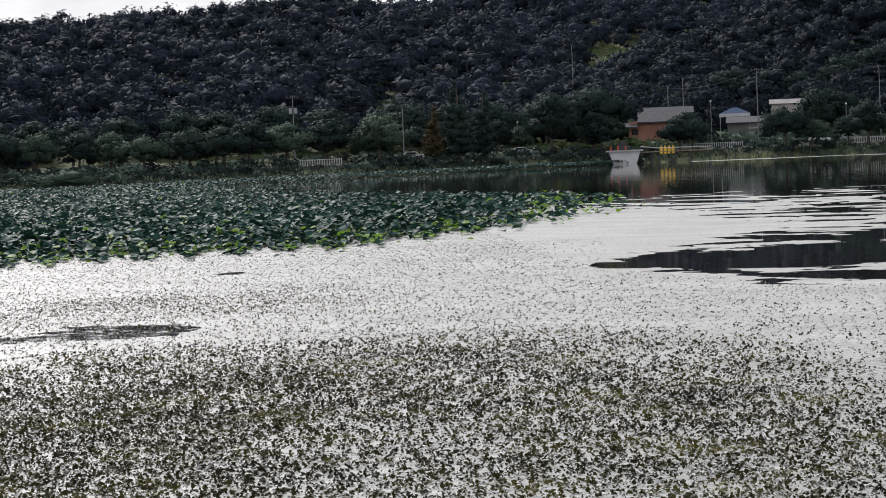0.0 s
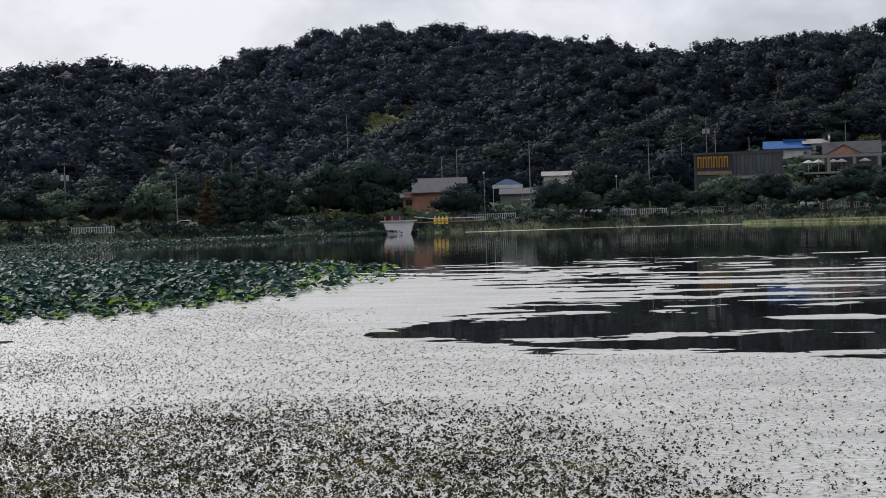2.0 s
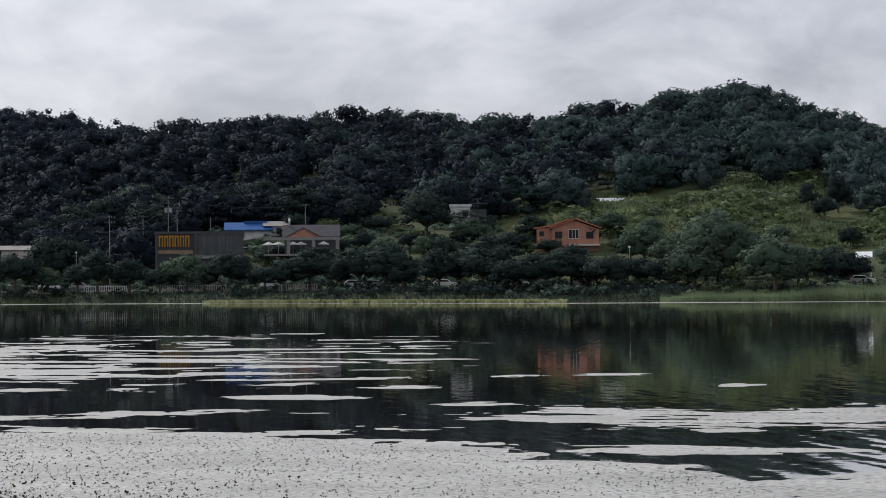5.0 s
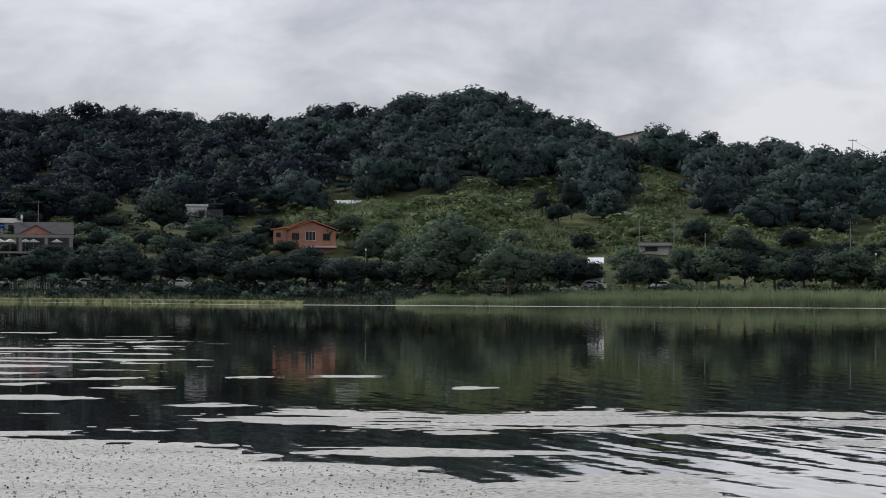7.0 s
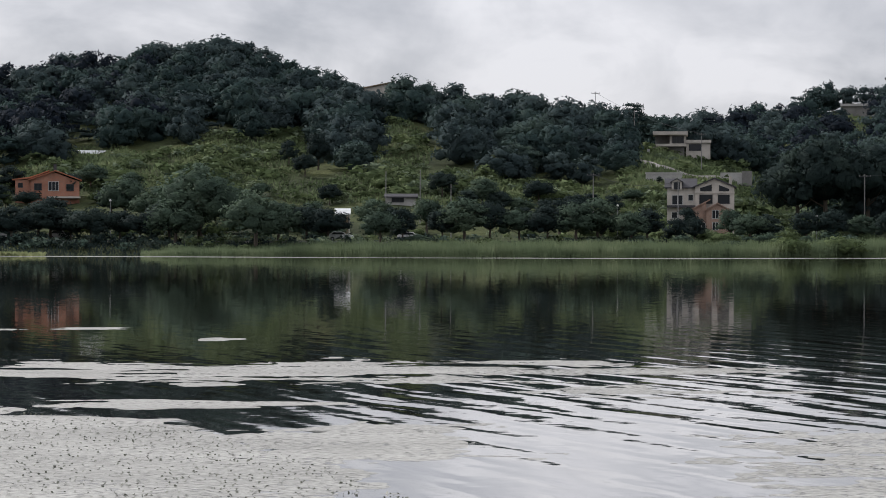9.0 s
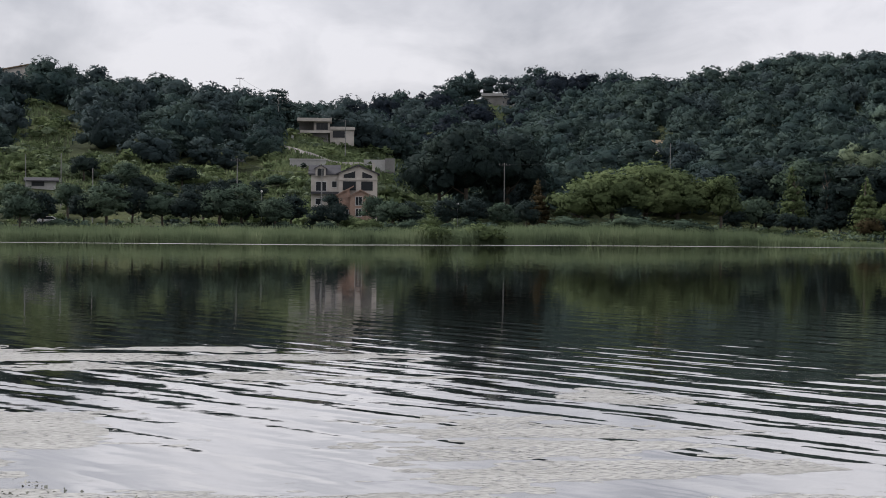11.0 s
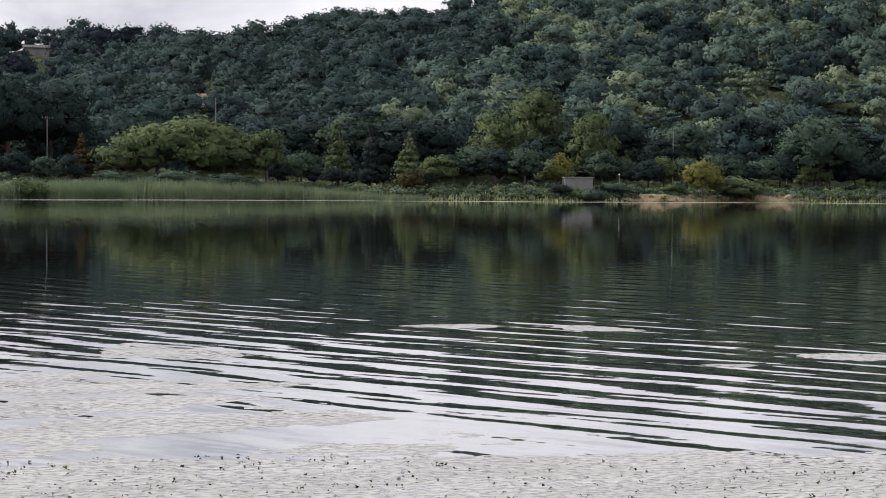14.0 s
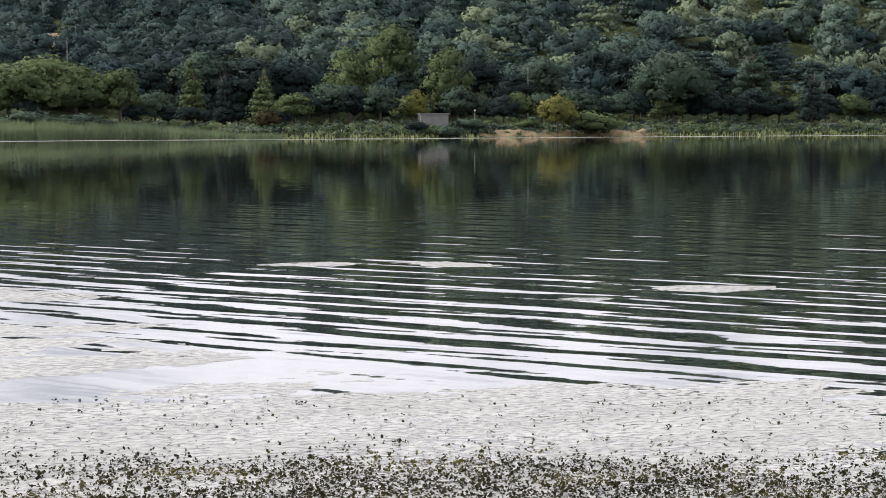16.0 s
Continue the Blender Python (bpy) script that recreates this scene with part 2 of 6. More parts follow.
k.l.new(k.node("ShaderNodeBsdfTransparent").outputs[0], ms.inputs[2])
k.l.new(ms.outputs[0], k.out.inputs[0])
M_FILM = k.m


# ---- mesh helpers ----
def mesh_arrays(name, verts, faces, mats, index=None, smooth=False, normals=None):
    """A mesh from numpy arrays of corners and of faces with equally many corners."""
    me = bpy.data.meshes.new(name)
    verts, faces = np.asarray(verts, np.float32), np.asarray(faces, np.int32)
    n = faces.shape[1]
    me.vertices.add(len(verts))
    me.vertices.foreach_set("co", verts.ravel())
    me.loops.add(faces.size)
    me.loops.foreach_set("vertex_index", faces.ravel())
    me.polygons.add(len(faces))
    me.polygons.foreach_set("loop_start", np.arange(0, faces.size, n, dtype=np.int32))
    me.polygons.foreach_set("loop_total", np.full(len(faces), n, np.int32))
    for m in mats:
        me.materials.append(m)
    if index is not None:
        me.polygons.foreach_set("material_index", np.asarray(index, np.int32))
    if smooth:
        me.polygons.foreach_set("use_smooth", np.ones(len(faces), bool))
    me.update(calc_edges=True)
    if normals is not None:
        me.polygons.foreach_set("use_smooth", np.ones(len(faces), bool))
        me.normals_split_custom_set_from_vertices(np.asarray(normals, np.float32))
    return me


def polar(heading, dist, z=0.0):
    h = radians(heading)
    return Vector((dist * math.sin(h), dist * math.cos(h), z))


# ---- the lie of the land ----
SHORE_H = np.array([-60, -45, -35, -26, -20, -14, -8, 2, 10, 18, 28, 36, 42, 60])
SHORE_D = np.array([300, 330, 352, 405, 405, 370, 338, 328, 333, 368, 390, 430, 460, 480])


def shore(h):
    return np.interp(h, SHORE_H, SHORE_D)


def smooth_step(x):
    x = np.clip(x, 0, 1)
    return x * x * (3 - 2 * x)


# ridges: headings, crest elevation (degrees, tree tops left out), crest distance, foot distance behind the shore
RIDGES = [
    ("left", (-75, -46, -40, -37, -34.4, -31.6, -29, -24), (3.0, 3.0, 3.2, 3.2, 3.5, 3.25, 2.7, 1.2), 700, 60),
    ("far", (-40, -34, -30.5, -28.9, -27.4, -25.9, -24.3, -22.2, -20.3, -19.4, -17, -10), (2.0, 3.0, 3.55, 4.05, 4.35, 4.45, 4.35, 4.1, 3.9, 3.6, 3.2, 2.0), 980, 140),
    ("middle", (-30, -24, -20, -18.1, -16.8, -15.3, -13.6, -11.5, -9.2, -7, -5, -3.5, -2.6, -1.4, 0.2, 1.1, 3, 6, 10), (1.0, 2.0, 3.1, 3.25, 3.45, 3.65, 3.78, 3.7, 3.5, 3.65, 3.9, 4.35, 4.35, 4.0, 3.6, 3.25, 2.8, 2.2, 1.2), 640, 45),
    ("low", (-2, 0.5, 2.2, 3.8, 5.2, 6, 7.5, 8.6, 10, 11.5, 13), (2.0, 2.9, 3.2, 3.05, 2.75, 2.7, 2.45, 2.3, 2.0, 1.6, 1.0), 560, 40),
    ("back", (5, 8, 10, 12, 13, 14.3, 15.5, 17, 19, 21, 25), (2.0, 2.38, 2.5, 2.62, 3.0, 3.3, 3.3, 3.2, 3.1, 2.8, 2.0), 800, 150),
    ("right", (11, 15, 17, 18.8, 19.6, 20.8, 22.3, 25.2, 27, 29.8, 34, 40, 46, 75), (0.9, 1.9, 2.6, 3.1, 3.25, 3.35, 3.65, 3.95, 4.2, 4.4, 4.8, 5.0, 5.0, 4.0), 660, 35),
]


# knolls: heading, distance, half widths, height
MOUNDS = [(9.9, 470, 1.7, 45, 4.0), (9.78, 525, 1.6, 30, 2.5), (11.3, 450, 0.9, 25, 3.0), (-15.5, 470, 2.2, 25, 2.0)]


def ridge_height(r, h, d):
    _, hs, es, crest, foot = r
    top = EYE.z + crest * np.tan(np.radians(np.interp(h, hs, es, left=0.0, right=0.0) - (0.08 if r[0] in ("middle", "low") else 0.0)))
    inside = np.interp(h, (hs[0] - 4, hs[0], hs[-1], hs[-1] + 4), (0, 1, 1, 0))
    d0 = shore(h) + foot
    u = (d - d0) / (crest - d0)
    up = np.clip(u, 0, 1) ** 1.05
    down = 1 - 0.55 * smooth_step((d - crest) / 700)
    return np.where(u < 1, up, down) * top * inside


def land(h, d):
    """Height of the ground at a heading (degrees) and a distance."""
    h, d = np.asarray(h, float), np.asarray(d, float)
    u = d - shore(h)
    z = np.interp(u, (-40, -3, 0, 4, 9, 30, 60, 400), (-2.0, -0.45, -0.05, 0.9, 1.7, 2.3, 3.6, 6.0))
    for r in RIDGES:
        z = np.maximum(z, ridge_height(r, h, d) + np.where(u > 20, 2.0, -9))
    wob = 0.5 * np.sin(d * 0.045 + h * 1.3) + 0.4 * np.sin(h * 2.7 - d * 0.021) + 0.25 * np.sin(d * 0.13 + h * 5.1)
    z = z + wob * smooth_step((u - 60) / 80)
    for ma, md, ra, rd, up in MOUNDS:
        z = z + up * np.exp(-((h - ma) / ra) ** 2 - ((d - md) / rd) ** 2)
    # the bank on which the camera stands, behind and beside it
    near = np.interp(d, (0, 3, 11, 16, 60), (1.6, 1.5, -0.3, -2.0, -2.0))
    z = np.where(d < 60, np.maximum(z, near), z)
    away = smooth_step((np.abs(h) - 62) / 20)
    back = np.interp(d, (0, 3, 40, 300, 900, 4500), (1.6, 1.7, 2.5, 6.0, 45.0, 60.0))
    return z * (1 - away) + back * away


def ground_at(h, d, dz=0.0):
    return polar(h, d, float(land(h, d)) + dz)


def build_ground():
    hs = np.concatenate([np.arange(-180, -50, 5), np.arange(-50, 50, 0.4), np.arange(50, 180, 5)])
    ds = np.concatenate([np.array([0.01, 3, 7, 11, 16, 30, 60, 120, 200, 260]), np.arange(290, 500, 3.0), np.arange(500, 1100, 12.0), np.array([1200, 1400, 1700, 2200, 3000, 4500])])
    H, D = np.meshgrid(hs, ds, indexing="ij")
    Z = land(H, D)
    V = np.stack([D * np.sin(np.radians(H)), D * np.cos(np.radians(H)), Z], -1).reshape(-1, 3)
    nh, nd = len(hs), len(ds)
    i, j = np.meshgrid(np.arange(nh), np.arange(nd - 1), indexing="ij")
    i2 = (i + 1) % nh
    F = np.stack([i * nd + j, i2 * nd + j, i2 * nd + j + 1, i * nd + j + 1], -1).reshape(-1, 4)
    ob = new("ground", mesh_arrays("ground", V, F[:, ::-1], [M_GROUND], smooth=True))
    return tagged(ob, "grassy lake bank rising into low wooded hills", "ground", kind="structure")


ground = build_ground()

bm = bmesh.new()
bmesh.ops.create_grid(bm, x_segments=1, y_segments=1, size=1)
me = bpy.data.meshes.new("water")
bm.to_mesh(me)
bm.free()
me.materials.append(M_WATER)
water = tagged(new("water", me), "calm dark lake water with low ripples mirroring the hills", "water", kind="structure")
water.matrix_world = Matrix.Translation((0, 258, 0)) @ Matrix.Diagonal((430, 258, 1, 1))


# ---- foliage ----
def tufts(rng, centres, normals, size, jitter=0.7, shape=0.8):
    """One small four-cornered leaf tuft at each centre, facing about along its normal."""
    n = len(centres)
    nrm = normals + rng.normal(0, jitter, (n, 3))
    nrm /= np.linalg.norm(nrm, axis=1, keepdims=True) + 1e-9
    ref = rng.normal(0, 1, (n, 3))
    t = np.cross(nrm, ref)
    t /= np.linalg.norm(t, axis=1, keepdims=True) + 1e-9
    b = np.cross(nrm, t)
    s = (size * rng.uniform(0.6, 1.3, n))[:, None]
    k1, k2, k3, k4 = (rng.uniform(0.65, 1.0, (n, 1)) for _ in range(4))
    bend = nrm * s * 0.1
    v = np.stack([centres + t * s * k1 - bend, centres + b * s * k2 * shape + bend, centres - t * s * k3 - bend, centres - b * s * k4 * shape + bend], 1)
    return v.reshape(-1, 3), np.arange(4 * n).reshape(-1, 4)


def sphere_points(rng, n, low=-0.35):
    v = rng.normal(0, 1, (int(n * 2.4) + 20, 3))
    v /= np.linalg.norm(v, axis=1, keepdims=True)
    return v[v[:, 2] > low][:n]


def sprays(rng, centres, normals, size, jitter=0.5):
    """One small three-cornered spray of leaves at each centre, facing about along its normal."""
    n = len(centres)
    nrm = normals + rng.normal(0, jitter, (n, 3))
    nrm /= np.linalg.norm(nrm, axis=1, keepdims=True) + 1e-9
    t = np.cross(nrm, rng.normal(0, 1, (n, 3)))
    t /= np.linalg.norm(t, axis=1, keepdims=True) + 1e-9
    b = np.cross(nrm, t)
    s = (size * rng.uniform(0.6, 1.35, n))[:, None]
    v = np.stack([centres + t * s, centres + (-0.5 * t + 0.87 * b) * s * rng.uniform(0.7, 1.1, (n, 1)), centres + (-0.5 * t - 0.87 * b) * s * rng.uniform(0.7, 1.1, (n, 1))], 1)
    return v.reshape(-1, 3), np.arange(3 * n).reshape(-1, 3)


def ico():
    bm = bmesh.new()
    bmesh.ops.create_icosphere(bm, subdivisions=1, radius=1.0)
    v, f = np.array([q.co[:] for q in bm.verts]), np.array([[q.index for q in g.verts] for g in bm.faces])
    bm.free()
    return v, f


ICO_V, ICO_F = ico()


def dome_points(rng, m, low):
    """Directions spread evenly over the upper part of a ball."""
    i = np.arange(m) + 0.5
    z = 1 - (1 - low) * i / m
    a = i * 2.39996 + rng.uniform(0, 6.28)
    d = np.stack([np.sqrt(np.clip(1 - z * z, 0, 1)) * np.cos(a), np.sqrt(np.clip(1 - z * z, 0, 1)) * np.sin(a), z], 1) + rng.normal(0, 0.16, (m, 3))
    return d / np.linalg.norm(d, axis=1, keepdims=True)


def crown(rng, kind, count, size, lobes=None, low=-0.45, filled=True):
    """Leaf sprays of a crown for a tree one unit high, over the leafy bodies of its limbs: rounded, layered, drooping or pointed."""
    lumps = []
    if kind == "pine":
        m = 5 if lobes else 7
        for i in range(m):
            r = 0.42 * (1 - 0.62 * (i / m) ** 1.4)
            for j in range(4 if i < m - 1 else 2):
                a, q = j * 1.57 + i * 0.9 + rng.normal(0, 0.3), r * rng.uniform(0.45, 0.85)
                lumps.append((np.array([q * np.cos(a), q * np.sin(a), 0.36 + 0.6 * i / m + rng.uniform(-0.04, 0.04)]), np.array([0.17, 0.17, 0.05]) * rng.uniform(0.75, 1.2)))
    elif kind == "cone":
        for i in range(9):
            w = 0.2 * (1 - i / 9.5) ** 0.85 + 0.015
            for j in range(4 if i < 6 else 2 if i < 8 else 1):
                a = j * 1.57 + i * 0.8 + rng.normal(0, 0.3)
                lumps.append((np.array([w * 0.55 * np.cos(a), w * 0.55 * np.sin(a), 0.14 + 0.095 * i + rng.normal(0, 0.012)]), np.array([w * 0.6, w * 0.6, 0.075]) * rng.uniform(0.85, 1.15)))
    else:
        m = lobes or {"round": 17, "wide": 19, "willow": 16, "bush": 9}[kind]
        zc, rz, rr = {"round": (0.53, 0.47, 0.37), "wide": (0.52, 0.44, 0.48), "willow": (0.5, 0.46, 0.44), "bush": (0.42, 0.5, 0.55)}[kind]
        big = 1.0 if m > 12 else 1.25 if m > 5 else 1.6
        for d in dome_points(rng, m, low):
            q = rng.uniform(0.105, 0.19) * big * (rr / 0.4)
            k = 1 - 0.75 * q / rr
            lumps.append((np.array([d[0] * rr * k, d[1] * rr * k, zc + d[2] * (rz - 0.7 * q)]) + rng.normal(0, 0.02, 3), np.array([1, 1, 0.82]) * q))
        lumps.append((np.array([0, 0, zc]), np.array([rr * 0.66, rr * 0.66, rz * 0.7])))
    V, F, N, off = [], [], [], 0
    area = np.array([r3.mean() ** 2 for _, r3 in lumps])
    if kind not in ("pine", "cone"):
        area[-1] = 0.0
    share = count * area / area.sum()
    for (c, r3), take in zip(lumps, share):
        parts_vn = []
        if filled:
            rough = ICO_V * rng.uniform(0.55, 0.85, (len(ICO_V), 1))
            parts_vn.append((c + rough * r3, ICO_F, ICO_V))
        if take >= 1:
            e = sphere_points(rng, int(take), -0.5)
            pts = c + e * r3 * rng.uniform(0.75, 1.25, (len(e), 1))
            if kind == "willow":
                under = e[:, 2] < 0.2
                pts[under, 2] -= rng.uniform(0, 0.2, under.sum()) * (1 - np.abs(e[under, 2]))
            v, f = sprays(rng, pts, e + np.array([0, 0, 0.2]), size)
            parts_vn.append((v, f, np.repeat(e + rng.normal(0, 0.28, e.shape), 3, 0)))
        for v, f, n in parts_vn:
            V.append(v)
            F.append(f + off)
            N.append(n)
            off += len(v)
    v, f, n = np.concatenate(V), np.concatenate(F), np.concatenate(N)
    if kind not in ("pine", "cone"):
        n = 0.6 * n + 0.85 * (v - np.array([0, 0, 0.5])) / 0.42
    return v, f, n / (np.linalg.norm(n, axis=1, keepdims=True) + 1e-9)


def scatter_crowns(name, spots, templates, mats, rng):
    """Joins one crown for each spot (x, y, z, height, width, template, material) into one mesh."""
    V, F, I, N, off = [], [], [], [], 0
    for x, y, z, hh, ww, t, m in spots:
        v, f, n = templates[t]
        a = rng.uniform(0, 6.28)
        ca, sa = math.cos(a), math.sin(a)
        V.append(np.stack([(v[:, 0] * ca - v[:, 1] * sa) * ww + x, (v[:, 0] * sa + v[:, 1] * ca) * ww + y, v[:, 2] * hh + z], 1))
        N.append(np.stack([n[:, 0] * ca - n[:, 1] * sa, n[:, 0] * sa + n[:, 1] * ca, n[:, 2]], 1))
        F.append(f + off)
        I.append(np.full(len(f), m))
        off += len(v)
    return mesh_arrays(name, np.concatenate(V), np.concatenate(F), mats, np.concatenate(I), normals=np.concatenate(N))


rng = np.random.default_rng(7)
FAR_KINDS = ["round"] * 7 + ["wide"] * 3 + ["pine"] * 3
NEAR_CROWNS = [crown(rng, kd, 440, 0.046, 13) for kd in FAR_KINDS]
FAR_CROWNS = [crown(rng, kd, 300, 0.05, 8) for kd in FAR_KINDS]

# clearings: heading, distance, half widths
CLEARINGS = [(8.5, 546, 0.4, 32), (5.5, 444, 3.2, 15), (-26.1, 700, 1.0, 42), (-26.2, 642, 0.8, 24), (-3.7, 458, 2.2, 32), (-1.9, 474, 1.5, 32), (-0.5, 515, 0.8, 30), (2.3, 480, 0.75, 48), (2.7, 436, 3.4, 20), (-6.2, 470, 1.4, 26), (-12.0, 462, 1.2, 22), (11.5, 470, 2.6, 70), (-16, 420, 6, 22), (-15.2, 452, 2.2, 30), (-9.7, 455, 1.0, 40), (-5.7, 480, 0.9, 30), (-24.6, 440, 3.4, 36), (-22.0, 445, 2.2, 32), (9.9, 475, 1.6, 55), (18.55, 512, 0.45, 34), (1.8, 578, 0.7, 38), (14.4, 752, 0.6, 36), (10.5, 400, 3.0, 35), (-17.0, 565, 0.35, 20)]
# the lower edge of the tall wood on the middle slopes: headings, distances
WOOD_EDGE = ((-18, -16.8, -13.8, -12.3, -8.5, -7, -5.5, -4.6, -2.6, -1.5, -0.9, 0.3, 0.35, 2.2, 2.3, 3.2, 3.25, 5.5, 9, 9.1), (400, 492, 484, 476, 488, 490, 490, 492, 488, 503, 530, 548, 458, 462, 530, 530, 462, 458, 462, 0))


def in_clearing(h, d):
    return any(((h - a) / ra) ** 2 + ((d - b) / rb) ** 2 < 1 for a, b, ra, rb in CLEARINGS)


def build_forest():
    # leaf tones stand in for light: hazy backlit dark left, sunlit right
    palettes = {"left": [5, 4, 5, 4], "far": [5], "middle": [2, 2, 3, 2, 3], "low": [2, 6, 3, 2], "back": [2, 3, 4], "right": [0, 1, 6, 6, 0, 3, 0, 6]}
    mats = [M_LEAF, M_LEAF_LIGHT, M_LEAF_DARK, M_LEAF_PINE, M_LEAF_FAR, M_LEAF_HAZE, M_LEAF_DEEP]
    for r in RIDGES:
        name, hs, es, crest, foot = r
        spots = []
        crowns = NEAR_CROWNS if name in ("middle", "low", "right") else FAR_CROWNS
        step = 10.6 if crest < 750 else 11.5
        d = 340.0
        while d < crest + 16:
            dh = math.degrees(step / d)
            h = max(hs[0], -44.5) + rng.uniform(0, dh)
            while h < min(hs[-1], 43.5):
                hh, dd = h + rng.uniform(-0.4, 0.4) * dh, d + rng.uniform(-0.4, 0.4) * step
                z = float(ridge_height(r, hh, dd)) + 2.0
                own = float(land(hh, dd))
                if dd > shore(hh) + foot + 6 and z > own - 2.6 and own > 4 and not in_clearing(hh, dd) and (hh < -18 or dd > np.interp(hh, *WOOD_EDGE)):
                    size = rng.uniform(0.72, 1.28) * (12.2 if crest < 750 else 12.0)
                    size *= 1.04 if dd > crest - 45 else 1.0
                    t = int(rng.integers(len(FAR_CROWNS) - (3 if dd > crest - 90 and name != "back" else 0)))
                    # tone chosen by heading, so haze, shade and sun are partly painted
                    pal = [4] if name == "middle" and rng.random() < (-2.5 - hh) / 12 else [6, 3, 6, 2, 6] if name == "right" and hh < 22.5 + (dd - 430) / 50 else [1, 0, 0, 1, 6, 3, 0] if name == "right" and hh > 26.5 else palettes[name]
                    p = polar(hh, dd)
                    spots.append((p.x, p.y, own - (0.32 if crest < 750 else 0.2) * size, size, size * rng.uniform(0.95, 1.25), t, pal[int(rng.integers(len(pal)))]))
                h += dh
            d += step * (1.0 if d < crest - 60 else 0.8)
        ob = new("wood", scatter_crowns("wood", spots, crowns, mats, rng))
        tagged(ob, {"left": "dark mixed wood on a low hill", "far": "wood on a distant mountain, haze put blue-dark into its leaves", "middle": "dense dark broadleaf wood on the ridge", "low": "wood of round crowns on the lower spur", "back": "pine wood on the ridge behind", "right": "sunlit mixed wood on a steep hillside"}[name], "forest", kind="stuff")
        print("wood", name, len(spots))


build_forest()


# ---- parts ----
def part(name, bm, material, parent=None, label="", smooth=False):
    """Links a bmesh as one mesh object under a thing or a part."""
    me = bpy.data.meshes.new(name)
    bmesh.ops.recalc_face_normals(bm, faces=bm.faces)
    bm.to_mesh(me)
    bm.free()
    me.materials.append(material)
    if smooth:
        for f in me.polygons:
            f.use_smooth = True
    ob = new(name, me)
    ob.parent = parent
    if label:
        ob["label"] = label
    return ob


def thing(name, at, turn, label, category, group=""):
    ob = new(name)
    ob.empty_display_size = 0.5
    ob.matrix_world = Matrix.Translation(at) @ pose(0, 0, 0, 0, 0, turn)
    return tagged(ob, label, category, group)


def add_box(bm, x0, x1, y0, y1, z0, z1):
    vs = [bm.verts.new((x, y, z)) for x in (x0, x1) for y in (y0, y1) for z in (z0, z1)]
    for q in ((0, 1, 3, 2), (4, 6, 7, 5), (0, 4, 5, 1), (2, 3, 7, 6), (0, 2, 6, 4), (1, 5, 7, 3)):
        bm.faces.new([vs[i] for i in q])


def box(*c):
    bm = bmesh.new()
    add_box(bm, *c)
    return bm


def prism(points, y0, y1):
    """A body with the outline points (x, z), from y0 to y1."""
    bm = bmesh.new()
    a = [bm.verts.new((x, y0, z)) for x, z in points]
    b = [bm.verts.new((x, y1, z)) for x, z in points]
    bm.faces.new(a)
    bm.faces.new(b[::-1])
    n = len(a)
    for i in range(n):
        bm.faces.new((a[i], b[i], b[(i + 1) % n], a[(i + 1) % n]))
    return bm


def add_tube(bm, path, radii, sides=6):
    rings = []
    for i, p in enumerate(path):
        d = (path[min(i + 1, len(path) - 1)] - path[max(i - 1, 0)]).normalized()
        u = d.orthogonal().normalized()
        w = d.cross(u)
        rings.append([bm.verts.new(p + radii[i] * (math.cos(q) * u + math.sin(q) * w)) for q in (2 * math.pi * j / sides for j in range(sides))])
    for r, s in zip(rings, rings[1:]):
        for j in range(sides):
            bm.faces.new((r[j], r[(j + 1) % sides], s[(j + 1) % sides], s[j]))
    bm.faces.new(rings[0][::-1])
    bm.faces.new(rings[-1])


def tube(path, radii, sides=6):
    bm = bmesh.new()
    add_tube(bm, [Vector(p) for p in path], radii, sides)
    return bm


def plain(name, color, rough=0.7, metal=0.0, grain=6.0, vary=0.25, bump=0.2):
    """Paint, plaster, metal sheet: one colour with stains and fine grain."""
    m = Mat(name)
    big = m.noise(m.pos((1, 1, 0.6)), grain * 0.12, 4)
    fine_n = m.noise(m.pos(), grain, 5)
    lo, hi = tuple(c * (1 - vary) for c in color), tuple(min(1, c * (1 + vary * 0.5)) for c in color)
    m.set(m.mix(0.35, m.ramp(big, (0.3, lo), (0.65, hi)), m.ramp(fine_n, (0.3, lo), (0.7, hi))), rough, metal, spec=0.1 if rough > 0.6 else 0.4)
    m.bump(fine_n, bump, 0.02)
    return m.m


M_CREAM = plain("cream_plaster", (0.42, 0.39, 0.35))
M_WHITE = plain("white_paint", (0.46, 0.46, 0.455))
M_CONCRETE = plain("concrete", (0.2, 0.195, 0.185), 0.85, grain=3, vary=0.35)
M_CONCRETE_PALE = plain("pale_concrete", (0.34, 0.335, 0.32), 0.85, grain=3)
M_ASPHALT = plain("asphalt", (0.06, 0.06, 0.06), 0.9)
M_SLATE = plain("slate_grey_roof", (0.06, 0.06, 0.065), 0.85)
M_TIN_BLUE = plain("blue_roof_sheet", (0.02, 0.072, 0.21), 0.7)
M_TERRACOTTA = plain("terracotta_roof", (0.36, 0.14, 0.085), 0.85)
M_DARK_METAL = plain("dark_metal", (0.034, 0.038, 0.042), 0.5, 0.3)
M_STEEL = plain("galvanised_steel", (0.3, 0.31, 0.32), 0.45, 0.7)
M_WOOD = plain("weathered_wood", (0.2, 0.15, 0.1), 0.85)
M_YELLOW = plain("yellow_paint", (0.6, 0.38, 0.03), 0.5)
M_ORANGE = plain("orange_sign_paint", (0.28, 0.15, 0.03), 0.7)
M_BLUE = plain("blue_tarpaulin", (0.14, 0.2, 0.32), 0.5)
M_SILVER = plain("plastic_film", (0.6, 0.62, 0.62), 0.35)
M_RED = plain("red_paint", (0.4, 0.06, 0.04), 0.5)
